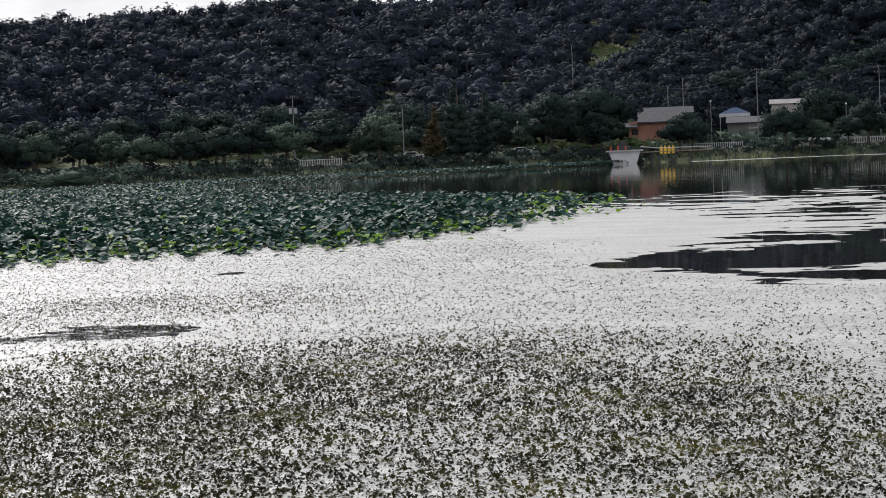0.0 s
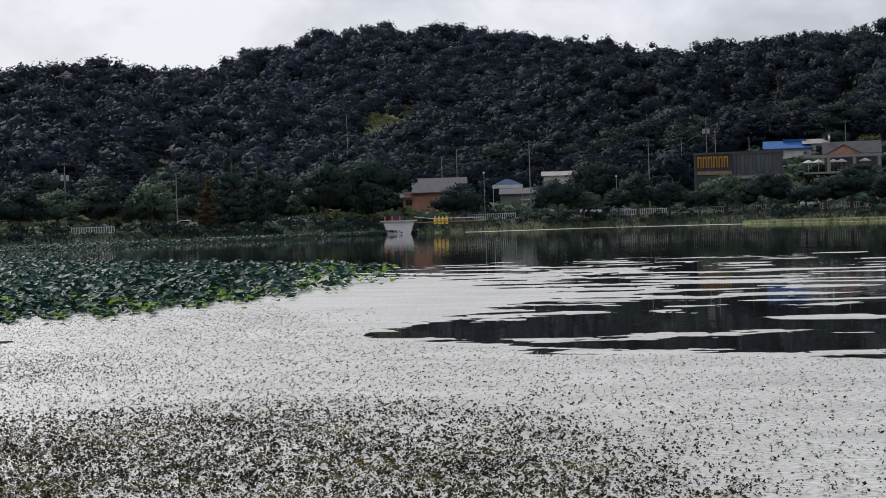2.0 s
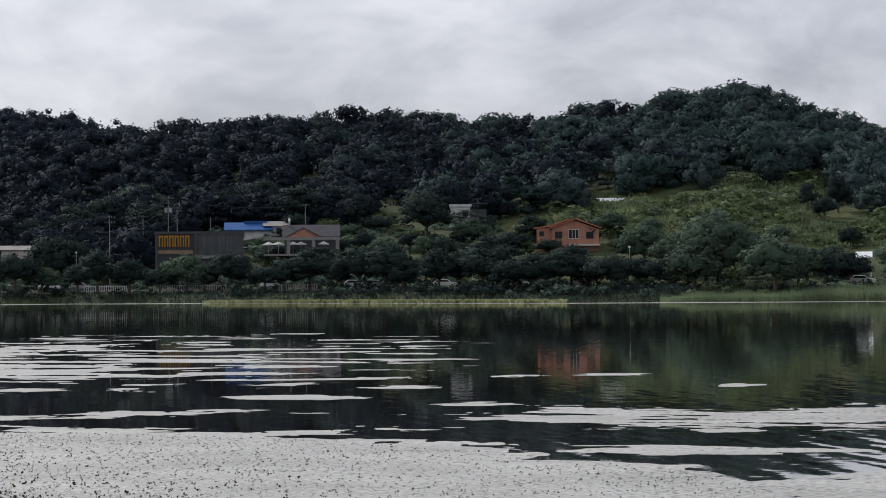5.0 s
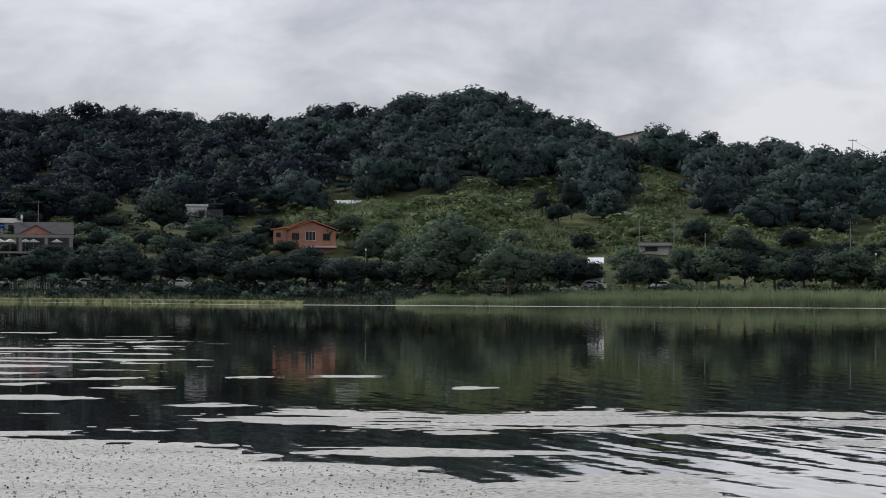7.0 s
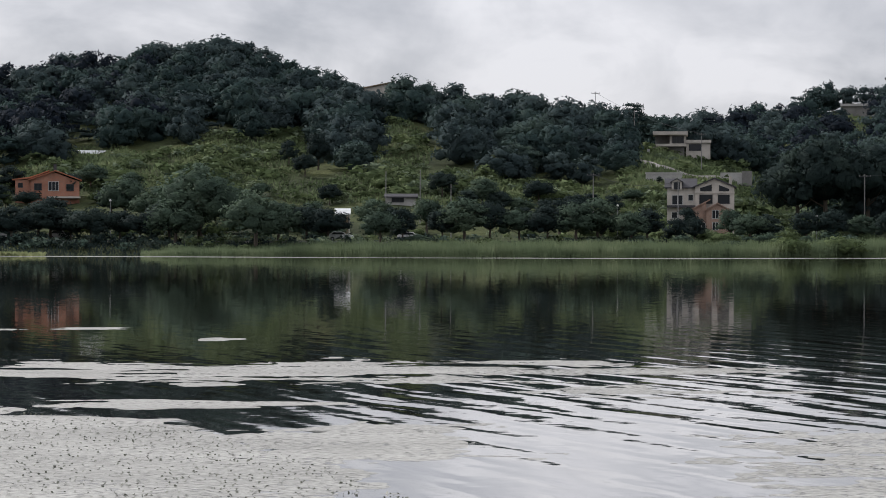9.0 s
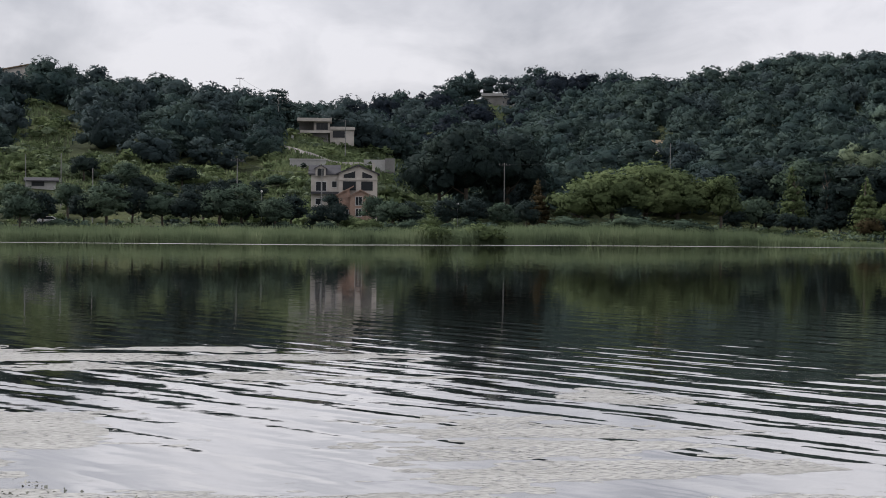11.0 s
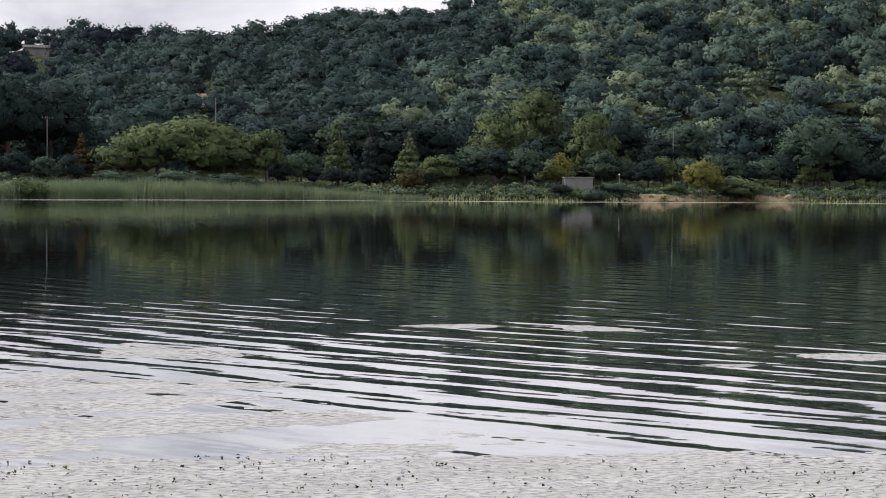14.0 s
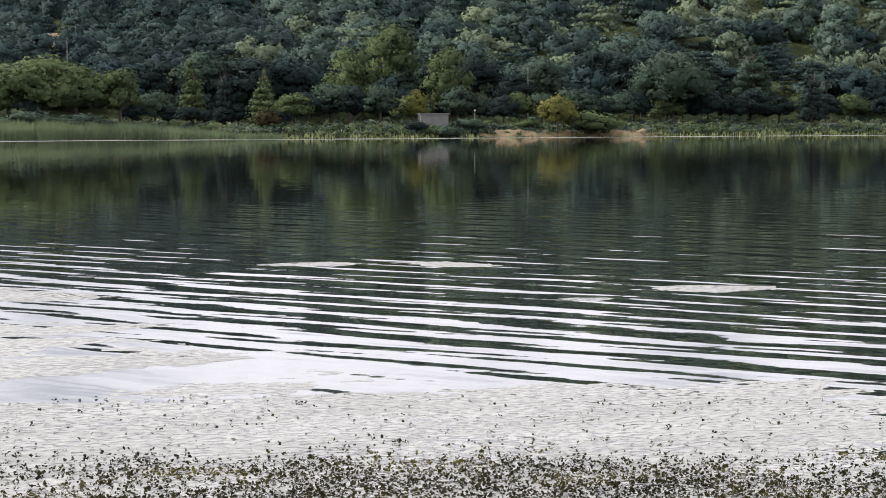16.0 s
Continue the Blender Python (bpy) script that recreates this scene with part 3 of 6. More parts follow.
M_EARTH = plain("bare_earth", (0.22, 0.165, 0.1), 0.95, grain=2, vary=0.5, bump=0.6)
M_POLE = plain("weathered_pole", (0.2, 0.2, 0.195), 0.85)
M_RUBBER = plain("rubber", (0.02, 0.02, 0.02), 0.8)


def brick_material(name, c1, c2, mortar):
    m = Mat(name)
    t = m.node("ShaderNodeTexBrick", Scale=1.0, Color1=(*c1, 1), Color2=(*c2, 1), Mortar=(*mortar, 1))
    t.inputs["Mortar Size"].default_value, t.inputs["Brick Width"].default_value, t.inputs["Row Height"].default_value = 0.012, 0.24, 0.08
    sep = m.node("ShaderNodeSeparateXYZ")
    m.l.new(m.n.new("ShaderNodeTexCoord").outputs["Object"], sep.inputs[0])
    cb = m.node("ShaderNodeCombineXYZ")
    m.l.new(m.math("ADD", sep.outputs[0], sep.outputs[1]), cb.inputs[0])
    m.l.new(sep.outputs[2], cb.inputs[1])
    m.l.new(cb.outputs[0], t.inputs["Vector"])
    stain = m.ramp(m.noise(m.pos(), 0.8, 4), (0.3, (0.75, 0.75, 0.75)), (0.7, (1.1, 1.1, 1.1)))
    m.set(m.mix(1.0, t.outputs[0], stain, "MULTIPLY"), 0.85)
    return m.m


M_BRICK_ORANGE = brick_material("orange_brick", (0.36, 0.14, 0.08), (0.3, 0.115, 0.07), (0.26, 0.18, 0.14))
M_BRICK_RED = brick_material("red_brick", (0.36, 0.1, 0.06), (0.28, 0.085, 0.05), (0.3, 0.25, 0.2))
M_BRICK_TAN = brick_material("tan_brick", (0.3, 0.18, 0.13), (0.25, 0.14, 0.1), (0.3, 0.25, 0.21))
k = Mat("window_glass")
k.set((0.015, 0.018, 0.022), 0.12, spec=0.25)
M_GLASS = k.m
k = Mat("grey_curtain_glass")
k.set(k.ramp(k.noise(k.pos((1, 1, 0.25)), 0.9, 4), (0.3, (0.02, 0.027, 0.031)), (0.7, (0.055, 0.062, 0.07))), 0.25, spec=0.5)
M_CURTAIN = k.m


def window(parent, x, z, w, h, y, frame_mat, bars=1):
    """A window in the wall facing -y: a proud frame with bars, and a pane set behind it."""
    bm = bmesh.new()
    t = 0.09
    add_box(bm, x - w / 2 - t, x + w / 2 + t, y - 0.08, y, z - t, z)
    add_box(bm, x - w / 2 - t, x + w / 2 + t, y - 0.08, y, z + h, z + h + t)
    add_box(bm, x - w / 2 - t, x - w / 2, y - 0.08, y, z, z + h)
    add_box(bm, x + w / 2, x + w / 2 + t, y - 0.08, y, z, z + h)
    for i in range(bars):
        c = x - w / 2 + w * (i + 1) / (bars + 1)
        add_box(bm, c - 0.04, c + 0.04, y - 0.07, y - 0.012, z, z + h)
    win = part("window", bm, frame_mat, parent)
    part("pane", box(x - w / 2, x + w / 2, y - 0.01, y + 0.05, z, z + h), M_GLASS, win)
    return win


# ---- trees as things ----
rng = np.random.default_rng(21)


def trunk_mesh(rng, kind):
    bm = bmesh.new()
    top = {"cone": 0.9, "willow": 0.62, "bush": 0.3}.get(kind, 0.7)
    r0 = {"cone": 0.022, "bush": 0.015}.get(kind, 0.024)
    path = [Vector((0, 0, -0.05)), Vector((rng.normal(0, 0.006), rng.normal(0, 0.006), top * 0.35)), Vector((rng.normal(0, 0.015), rng.normal(0, 0.015), top * 0.7)), Vector((rng.normal(0, 0.02), rng.normal(0, 0.02), top))]
    add_tube(bm, path, [r0 * 1.3, r0, r0 * 0.65, r0 * 0.2])
    for i in range(6):
        a, z = 6.28 * i / 6 + rng.uniform(0, 0.8), top * rng.uniform(0.35, 0.8)
        reach = {"cone": 0.12, "bush": 0.3}.get(kind, 0.27)
        s = path[1].lerp(path[3], (z / top - 0.35) / 0.65)
        d = Vector((math.cos(a), math.sin(a), 0.55))
        add_tube(bm, [s, s + d * reach * 0.5, s + d * reach + Vector((0, 0, 0.03))], [r0 * 0.42, r0 * 0.28, r0 * 0.08], 5)
    me = bpy.data.meshes.new("trunk")
    bm.to_mesh(me)
    bm.free()
    me.materials.append(M_BARK)
    return me


TREE_SHAPES = {}


def tree_shape(kind, variant, material):
    """The trunk and crown meshes of one kind of tree, shared by all trees like it."""
    key = (kind, variant, material.name)
    if key not in TREE_SHAPES:
        g = np.random.default_rng([abs(hash_text(kind)), variant])
        n, s = {"round": (1350, 0.032), "wide": (1500, 0.034), "willow": (1500, 0.03), "cone": (900, 0.024), "pine": (800, 0.036), "bush": (420, 0.06)}[kind]
        v, f, nv = crown(g, kind, n, s)
        TREE_SHAPES[key] = (trunk_mesh(g, kind), mesh_arrays("crown", v, f, [material], normals=nv))
    return TREE_SHAPES[key]


def hash_text(text):
    return sum((i + 1) * ord(c) for i, c in enumerate(text))


WORDS = {"round": "round-crowned broadleaf tree", "wide": "spreading broadleaf tree", "willow": "drooping willow", "cone": "pointed conifer", "pine": "tiered pine", "bush": "dense rounded shrub"}
HUES = {}
for _m, _w in ((M_LEAF, "mid-green"), (M_LEAF_SHORE, "dark green"), (M_LEAF_WILLOW, "soft green"), (M_LEAF_LIME, "fresh light green"), (M_LEAF_PINE, "deep green"), (M_LEAF_YELLOW, "yellowing"), (M_LEAF_RUST, "rust-brown")):
    HUES[_m.name] = _w


def plant(kind, h, d, height, width, material, z=None, where="on the lake bank"):
    t_me, c_me = tree_shape(kind, int(rng.integers(3)), material)
    base = polar(h, d, (float(land(h, d)) if z is None else z) - 0.05)
    name = "shrub" if kind == "bush" else "tree"
    ob = new(name)
    ob.empty_display_size = 0.5
    ob.matrix_world = Matrix.Translation(base) @ pose(0, 0, 0, 0, 0, rng.uniform(0, 360)) @ Matrix.Diagonal((width, width, height, 1))
    tagged(ob, f"{HUES[material.name]} {WORDS[kind]} {where}", name, group="shrubs on the bank" if kind == "bush" else "trees along the shore")
    for n, me in (("trunk", t_me), ("crown", c_me)):
        p = new(n, me)
        p.parent = ob
    return ob


def plant_to(kind, h, d, top_elevation, ratio, material, where="on the lake bank"):
    """A tree whose top stands at an elevation seen from the eye."""
    g = float(land(h, d))
    height = max(1.5, EYE.z + d * math.tan(radians(top_elevation)) - g)
    plant(kind, h, d, height, height * ratio, material, g, where)


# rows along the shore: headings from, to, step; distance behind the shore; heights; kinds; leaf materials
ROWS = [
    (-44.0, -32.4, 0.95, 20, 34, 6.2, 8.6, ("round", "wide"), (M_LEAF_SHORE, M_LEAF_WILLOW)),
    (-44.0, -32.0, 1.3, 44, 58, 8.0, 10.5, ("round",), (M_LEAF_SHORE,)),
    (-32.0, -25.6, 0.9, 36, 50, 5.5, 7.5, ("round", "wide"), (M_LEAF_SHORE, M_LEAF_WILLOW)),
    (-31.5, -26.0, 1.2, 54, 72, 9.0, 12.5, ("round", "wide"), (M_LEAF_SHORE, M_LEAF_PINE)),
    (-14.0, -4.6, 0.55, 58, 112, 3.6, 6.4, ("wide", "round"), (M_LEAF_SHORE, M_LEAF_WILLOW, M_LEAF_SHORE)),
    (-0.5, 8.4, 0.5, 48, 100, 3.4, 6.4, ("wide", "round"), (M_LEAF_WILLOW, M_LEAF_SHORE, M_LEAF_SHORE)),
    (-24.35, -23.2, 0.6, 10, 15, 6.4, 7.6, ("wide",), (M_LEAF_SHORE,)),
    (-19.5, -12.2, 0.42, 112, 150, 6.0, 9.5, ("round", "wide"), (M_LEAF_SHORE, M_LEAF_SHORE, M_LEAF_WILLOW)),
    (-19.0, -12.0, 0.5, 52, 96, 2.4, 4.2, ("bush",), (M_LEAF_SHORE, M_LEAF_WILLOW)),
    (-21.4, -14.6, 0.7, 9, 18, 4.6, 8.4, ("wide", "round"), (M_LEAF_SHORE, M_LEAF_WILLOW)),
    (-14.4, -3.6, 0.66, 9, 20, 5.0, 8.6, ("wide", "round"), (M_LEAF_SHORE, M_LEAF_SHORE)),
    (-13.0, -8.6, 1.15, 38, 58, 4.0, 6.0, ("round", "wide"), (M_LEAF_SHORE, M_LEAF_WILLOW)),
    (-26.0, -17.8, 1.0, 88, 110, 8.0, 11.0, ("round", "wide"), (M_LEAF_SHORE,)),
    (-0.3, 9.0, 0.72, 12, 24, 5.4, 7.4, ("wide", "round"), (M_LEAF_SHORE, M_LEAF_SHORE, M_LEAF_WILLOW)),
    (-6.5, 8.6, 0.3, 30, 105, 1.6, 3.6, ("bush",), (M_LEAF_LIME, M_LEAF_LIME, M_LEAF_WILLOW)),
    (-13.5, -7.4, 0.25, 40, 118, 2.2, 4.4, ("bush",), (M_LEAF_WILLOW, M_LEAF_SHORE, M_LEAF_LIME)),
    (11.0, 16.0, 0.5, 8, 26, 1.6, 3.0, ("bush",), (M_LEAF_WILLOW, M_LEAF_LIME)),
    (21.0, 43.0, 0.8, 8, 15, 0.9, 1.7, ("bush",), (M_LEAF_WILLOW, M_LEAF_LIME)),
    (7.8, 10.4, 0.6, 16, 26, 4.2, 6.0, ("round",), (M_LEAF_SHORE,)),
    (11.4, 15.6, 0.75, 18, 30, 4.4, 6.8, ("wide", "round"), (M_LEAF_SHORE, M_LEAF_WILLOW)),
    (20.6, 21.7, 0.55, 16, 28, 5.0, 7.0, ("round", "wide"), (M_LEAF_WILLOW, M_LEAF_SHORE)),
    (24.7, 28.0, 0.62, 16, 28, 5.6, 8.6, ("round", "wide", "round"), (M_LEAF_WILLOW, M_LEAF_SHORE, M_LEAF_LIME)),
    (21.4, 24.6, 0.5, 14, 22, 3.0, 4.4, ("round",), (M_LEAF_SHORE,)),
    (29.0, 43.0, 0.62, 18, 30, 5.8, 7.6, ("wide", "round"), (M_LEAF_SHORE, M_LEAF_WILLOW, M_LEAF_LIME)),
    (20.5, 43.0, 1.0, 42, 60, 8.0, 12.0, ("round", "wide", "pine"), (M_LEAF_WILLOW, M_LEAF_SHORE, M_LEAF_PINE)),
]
for a0, a1, st, u0, u1, h0, h1, kinds, mats in ROWS:
    a = a0
    while a < a1:
        b, u = a + rng.uniform(-0.25, 0.25) * st, rng.uniform(u0, u1)
        hh = rng.uniform(h0, h1)
        kd = kinds[int(rng.integers(len(kinds)))]
        # kept open before the farm hut and the garden shed
        if (1.95 < b < 2.75 and 62 < u < 105) or (0.5 < b < 1.15 and u < 55):
            a += st
            continue
        plant(kd, b, float(shore(b)) + u, hh, hh * rng.uniform(1.1, 1.5) * (1.2 if kd == "bush" else 1.0), mats[int(rng.integers(len(mats)))])
        a += st

# single trees that stand out: kind, heading, distance, elevation of the top, width ratio, leaf
for kd, a, d, e, w, m, where in (
    ("cone", -30.1, 392, 2.05, 1.05, M_LEAF_SHORE, "by the lotus bay"),
    ("cone", -30.75, 390, 1.4, 1.0, M_LEAF_RUST, "by the lotus bay"),
    ("cone", -29.4, 396, 1.75, 0.95, M_LEAF_SHORE, "by the lotus bay"),
    ("round", -32.2, 385, 1.15, 1.2, M_LEAF_WILLOW, "by the lotus bay"),
    ("round", -27.6, 412, 1.5, 1.15, M_LEAF_SHORE, "behind the landing stage"),
    ("wide", -26.5, 430, 1.75, 1.2, M_LEAF_SHORE, "behind the landing stage"),
    ("round", -10.67, 455, 2.5, 1.3, M_LEAF_SHORE, "beside the white house"),
    ("round", -24.0, 426, 0.85, 1.2, M_LEAF_SHORE, "beside the lakeside restaurant"),
    ("round", -26.3, 424, 0.9, 1.2, M_LEAF_SHORE, "beside the lakeside restaurant"),
    ("round", 1.2, 590, 3.85, 1.1, M_LEAF_SHORE, "below the hilltop house"),
    ("round", 2.25, 590, 3.8, 1.1, M_LEAF_SHORE, "below the hilltop house"),
    ("round", -20.6, 440, 1.35, 1.1, M_LEAF_SHORE, "behind the road"),
    ("round", -20.0, 442, 1.25, 1.1, M_LEAF_SHORE, "behind the road"),
    ("round", -8.0, 420, 1.15, 1.0, M_LEAF_LIME, "below the orange house"),
    ("willow", -2.95, 352, 1.95, 1.25, M_LEAF_WILLOW, "over the reeds"),
    ("willow", -3.6, 348, 1.05, 1.5, M_LEAF_WILLOW, "over the reeds"),
    ("wide", -4.1, 392, 1.3, 1.25, M_LEAF_WILLOW, "behind the reeds"),
    ("wide", -3.3, 376, 1.45, 1.2, M_LEAF_WILLOW, "behind the reeds"),
    ("wide", -2.3, 382, 1.45, 1.2, M_LEAF_WILLOW, "behind the reeds"),
    ("willow", -0.9, 352, 1.0, 1.4, M_LEAF_WILLOW, "behind the reeds"),
    ("round", -8.6, 362, 1.03, 1.35, M_LEAF_SHORE, "by the shore road"),
    ("round", -6.85, 360, 1.0, 1.35, M_LEAF_SHORE, "by the shore road"),
    ("willow", -1.5, 338, 1.25, 1.3, M_LEAF_WILLOW, "over the reeds"),
    ("wide", -4.9, 400, 1.6, 1.1, M_LEAF_WILLOW, "on the open slope"),
    ("round", -0.62, 468, 2.55, 0.95, M_LEAF_SHORE, "on the open slope"),
    ("wide", -0.2, 458, 2.2, 1.1, M_LEAF_SHORE, "on the open slope"),
    ("round", 0.15, 472, 2.75, 0.9, M_LEAF_SHORE, "on the open slope"),
    ("round", 6.2, 395, 1.0, 1.15, M_LEAF_SHORE, "on the open slope"),
    ("round", 6.9, 392, 1.0, 1.2, M_LEAF_SHORE, "on the open slope"),
    ("pine", 8.5, 556, 3.66, 0.75, M_LEAF_PINE, "on the skyline"),
    ("round", 9.2, 450, 1.2, 1.2, M_LEAF_SHORE, "beside the villa"),
    ("round", 9.93, 372, 0.8, 0.95, M_LEAF_SHORE, "before the villa"),
    ("round", 11.05, 366, 0.78, 1.0, M_LEAF_WILLOW, "before the villa"),
    ("bush", 10.5, 356, 0.22, 2.0, M_LEAF_LIME, "before the villa"),
    ("wide", 13.5, 415, 2.75, 0.95, M_LEAF_SHORE, "beside the villa"),
    ("wide", 12.8, 418, 2.3, 1.0, M_LEAF_SHORE, "beside the villa"),
    ("wide", 14.6, 420, 2.6, 1.0, M_LEAF_SHORE, "on the lower slope"),
    ("cone", 15.47, 388, 1.28, 1.3, M_LEAF_RUST, "behind the reeds"),
    ("wide", 17.4, 388, 1.6, 1.3, M_LEAF_LIME, "behind the reeds"),
    ("wide", 18.3, 390, 1.78, 1.5, M_LEAF_LIME, "behind the reeds"),
    ("wide", 19.1, 388, 1.55, 1.3, M_LEAF_LIME, "behind the reeds"),
    ("wide", 16.6, 386, 1.2, 1.4, M_LEAF_LIME, "behind the reeds"),
    ("round", 20.25, 386, 1.4, 0.95, M_LEAF_LIME, "behind the reeds"),
    ("cone", 22.13, 402, 1.71, 1.15, M_LEAF_LIME, "behind the path"),
    ("cone", 22.99, 398, 1.68, 0.8, M_LEAF_SHORE, "behind the path"),
    ("cone", 24.0, 394, 1.42, 1.25, M_LEAF_LIME, "behind the path"),
    ("cone", 38.44, 452, 1.62, 1.1, M_LEAF_SHORE, "behind the path"),
    ("round", 26.3, 425, 1.9, 1.0, M_LEAF_LIME, "on the wood's edge"),
    ("round", 27.4, 440, 2.5, 0.9, M_LEAF_LIME, "on the wood's edge"),
    ("round", 28.9, 430, 1.9, 0.9, M_LEAF_LIME, "on the wood's edge"),
    ("wide", 34.8, 450, 1.9, 1.15, M_LEAF_WILLOW, "on the wood's edge"),
    ("cone", 36.9, 470, 2.3, 1.4, M_LEAF_WILLOW, "on the wood's edge"),
    ("round", 28.05, 404, 0.8, 0.85, M_LEAF_YELLOW, "by the concrete shelter"),
    ("wide", 31.78, 410, 0.72, 1.0, M_LEAF_YELLOW, "above the earth bank"),
    ("bush", 24.1, 391, 0.35, 1.2, M_LEAF_RUST, "by the path"),
    ("bush", 32.66, 415, 0.3, 2.3, M_LEAF_LIME, "above the earth bank"),
    ("bush", 31.0, 412, 0.05, 2.2, M_LEAF_LIME, "above the earth bank"),
    ("bush", 29.5, 402, 0.1, 2.0, M_LEAF_WILLOW, "above the earth bank"),
    ("bush", 28.05, 394, 0.05, 1.6, M_LEAF_SHORE, "before the concrete shelter"),
    ("bush", 28.95, 394, -0.08, 1.8, M_LEAF_WILLOW, "before the concrete shelter"),
    ("bush", 16.3, 376, 0.3, 2.4, M_LEAF_WILLOW, "behind the reeds"),
    ("bush", 17.9, 378, 0.35, 2.6, M_LEAF_WILLOW, "behind the reeds"),
    ("bush", 19.3, 378, 0.25, 2.6, M_LEAF_WILLOW, "behind the reeds"),
    ("bush", 8.7, 345, 0.1, 1.6, M_LEAF_WILLOW, "by the water meadow"),
    ("bush", 9.8, 344, 0.1, 1.8, M_LEAF_WILLOW, "by the water meadow"),
    ("bush", 11.1, 343, -0.05, 2.0, M_LEAF_WILLOW, "by the water meadow"),
    ("bush", 12.6, 344, 0.1, 1.6, M_LEAF_LIME, "by the water meadow"),
    ("bush", 14.0, 350, 0.1, 1.8, M_LEAF_LIME, "by the water meadow"),
    ("bush", 2.8, 340, 0.1, 2.2, M_LEAF_WILLOW, "behind the reeds"),
    ("bush", -40.5, 338, 0.05, 2.6, M_LEAF_WILLOW, "by the lotus bay"),
):
    plant_to(kd, a, d, e, w, m, where)


# ---- undergrowth, meadow, reeds ----
BUSHES = [crown(rng, "bush", 48, 0.17, 4, filled=False) for _ in range(5)]


def build_scrub():
    mats = [M_LEAF, M_LEAF_LIGHT, M_LEAF_SHORE, M_GRASSY]
    spots = []
    # along the foot of every tree row
    for a in np.arange(-45, 44, 0.15):
        for u in (rng.uniform(3, 9), rng.uniform(9, 20), rng.uniform(20, 45)):
            if rng.random() < 0.8:
                d = float(shore(a)) + u
                hh = rng.uniform(1.0, 2.3) * (0.75 if a > -4 else 1.0)
                if u < 20 and any(q0 < a < q1 for q0, q1 in ((-24.5, -22.4), (-20.0, -15.8), (-14.8, -13.4), (-34.5, -33.0))):
                    hh *= 0.4
                p = polar(a + rng.uniform(-0.1, 0.1), d)
                spots.append((p.x, p.y, float(land(a, d)) - 0.1 * hh, hh, hh * rng.uniform(1, 1.7), int(rng.integers(5)), int(rng.choice([0, 2, 2, 2] if a < -4 else [0, 2, 1, 3]))))
    # light scrub on the bank by the path
    for _ in range(900):
        a, u = rng.uniform(23, 43.5), rng.uniform(1.5, 9)
        d, hh = float(shore(a)) + u, rng.uniform(0.5, 1.3)
        p = polar(a, d)
        spots.append((p.x, p.y, float(land(a, d)) - 0.1 * hh, hh, hh * rng.uniform(1.2, 2.2), int(rng.integers(5)), int(rng.choice([3, 3, 1, 0]))))
    # over the clearings
    for c, (ca, cd, ra, rd) in enumerate(CLEARINGS):
        n = int(ra * rd * ((3.6 if -14 < ca < -8 else 1.9) if cd < 600 else 0.6))
        for _ in range(n):
            q, r = rng.uniform(0, 6.28), math.sqrt(rng.uniform(0, 1.25))
            a, d = ca + ra * r * math.cos(q), cd + rd * r * math.sin(q)
            if d < float(shore(a)) + 28 or (abs(a + 5.73) < 0.6 and d > 462) or (8.5 < a < 11.2 and 440 < d < 518 and rng.random() < 0.9):
                continue
            hh = rng.uniform(0.6, 1.6) if rng.random() < 0.8 else rng.uniform(1.6, 3.2)
            p = polar(a, d)
            spots.append((p.x, p.y, float(land(a, d)) - 0.1 * hh, hh, hh * rng.uniform(1.2, 2.4), int(rng.integers(5)), int(rng.choice([0, 2, 2, 0] if -24 < a < -8 else [1, 3, 3, 3]))))
    ob = new("undergrowth", scatter_crowns("undergrowth", spots, BUSHES, mats, rng))
    tagged(ob, "low bushes and brambles over the bank and the open slopes", "bushes", kind="stuff")


def blades(name, spots, material, lean=0.25, wide=0.14):
    """Upright narrow blades at (x, y, z, height)."""
    s = np.asarray(spots)
    n = len(s)
    a = rng.uniform(-1.5, 1.5, n)
    w = wide * rng.uniform(0.5, 1.3, n)
    h = s[:, 3]
    t = np.stack([np.cos(a) * w, np.sin(a) * w, np.zeros(n)], 1)
    o = np.stack([rng.normal(0, lean, n) * h, rng.normal(0, lean, n) * h, h], 1)
    b = s[:, :3]
    v = np.stack([b - t * 0.5, b + t * 0.5, b + o * 0.6 + t * 0.45, b + o, b + o * 0.6 - t * 0.45], 1).reshape(-1, 3)
    i = np.arange(n)[:, None] * 5
    f = np.concatenate([i + np.array([[0, 1, 2]]), i + np.array([[0, 2, 4]]), i + np.array([[4, 2, 3]])])
    up = np.stack([rng.normal(0, 0.35, n), rng.normal(0, 0.35, n) - 0.35, np.ones(n)], 1)
    up = np.repeat(up / np.linalg.norm(up, axis=1, keepdims=True), 5, 0)
    return new(name, mesh_arrays(name, v, f, [material], normals=up))


REED_A, REED_H = (-5, -3.5, -1.5, 0, 5, 12, 15, 18.5, 21, 23.2, 25), (0.6, 1.4, 1.6, 2.2, 2.5, 2.6, 3.2, 3.6, 2.8, 1.3, 0.7)


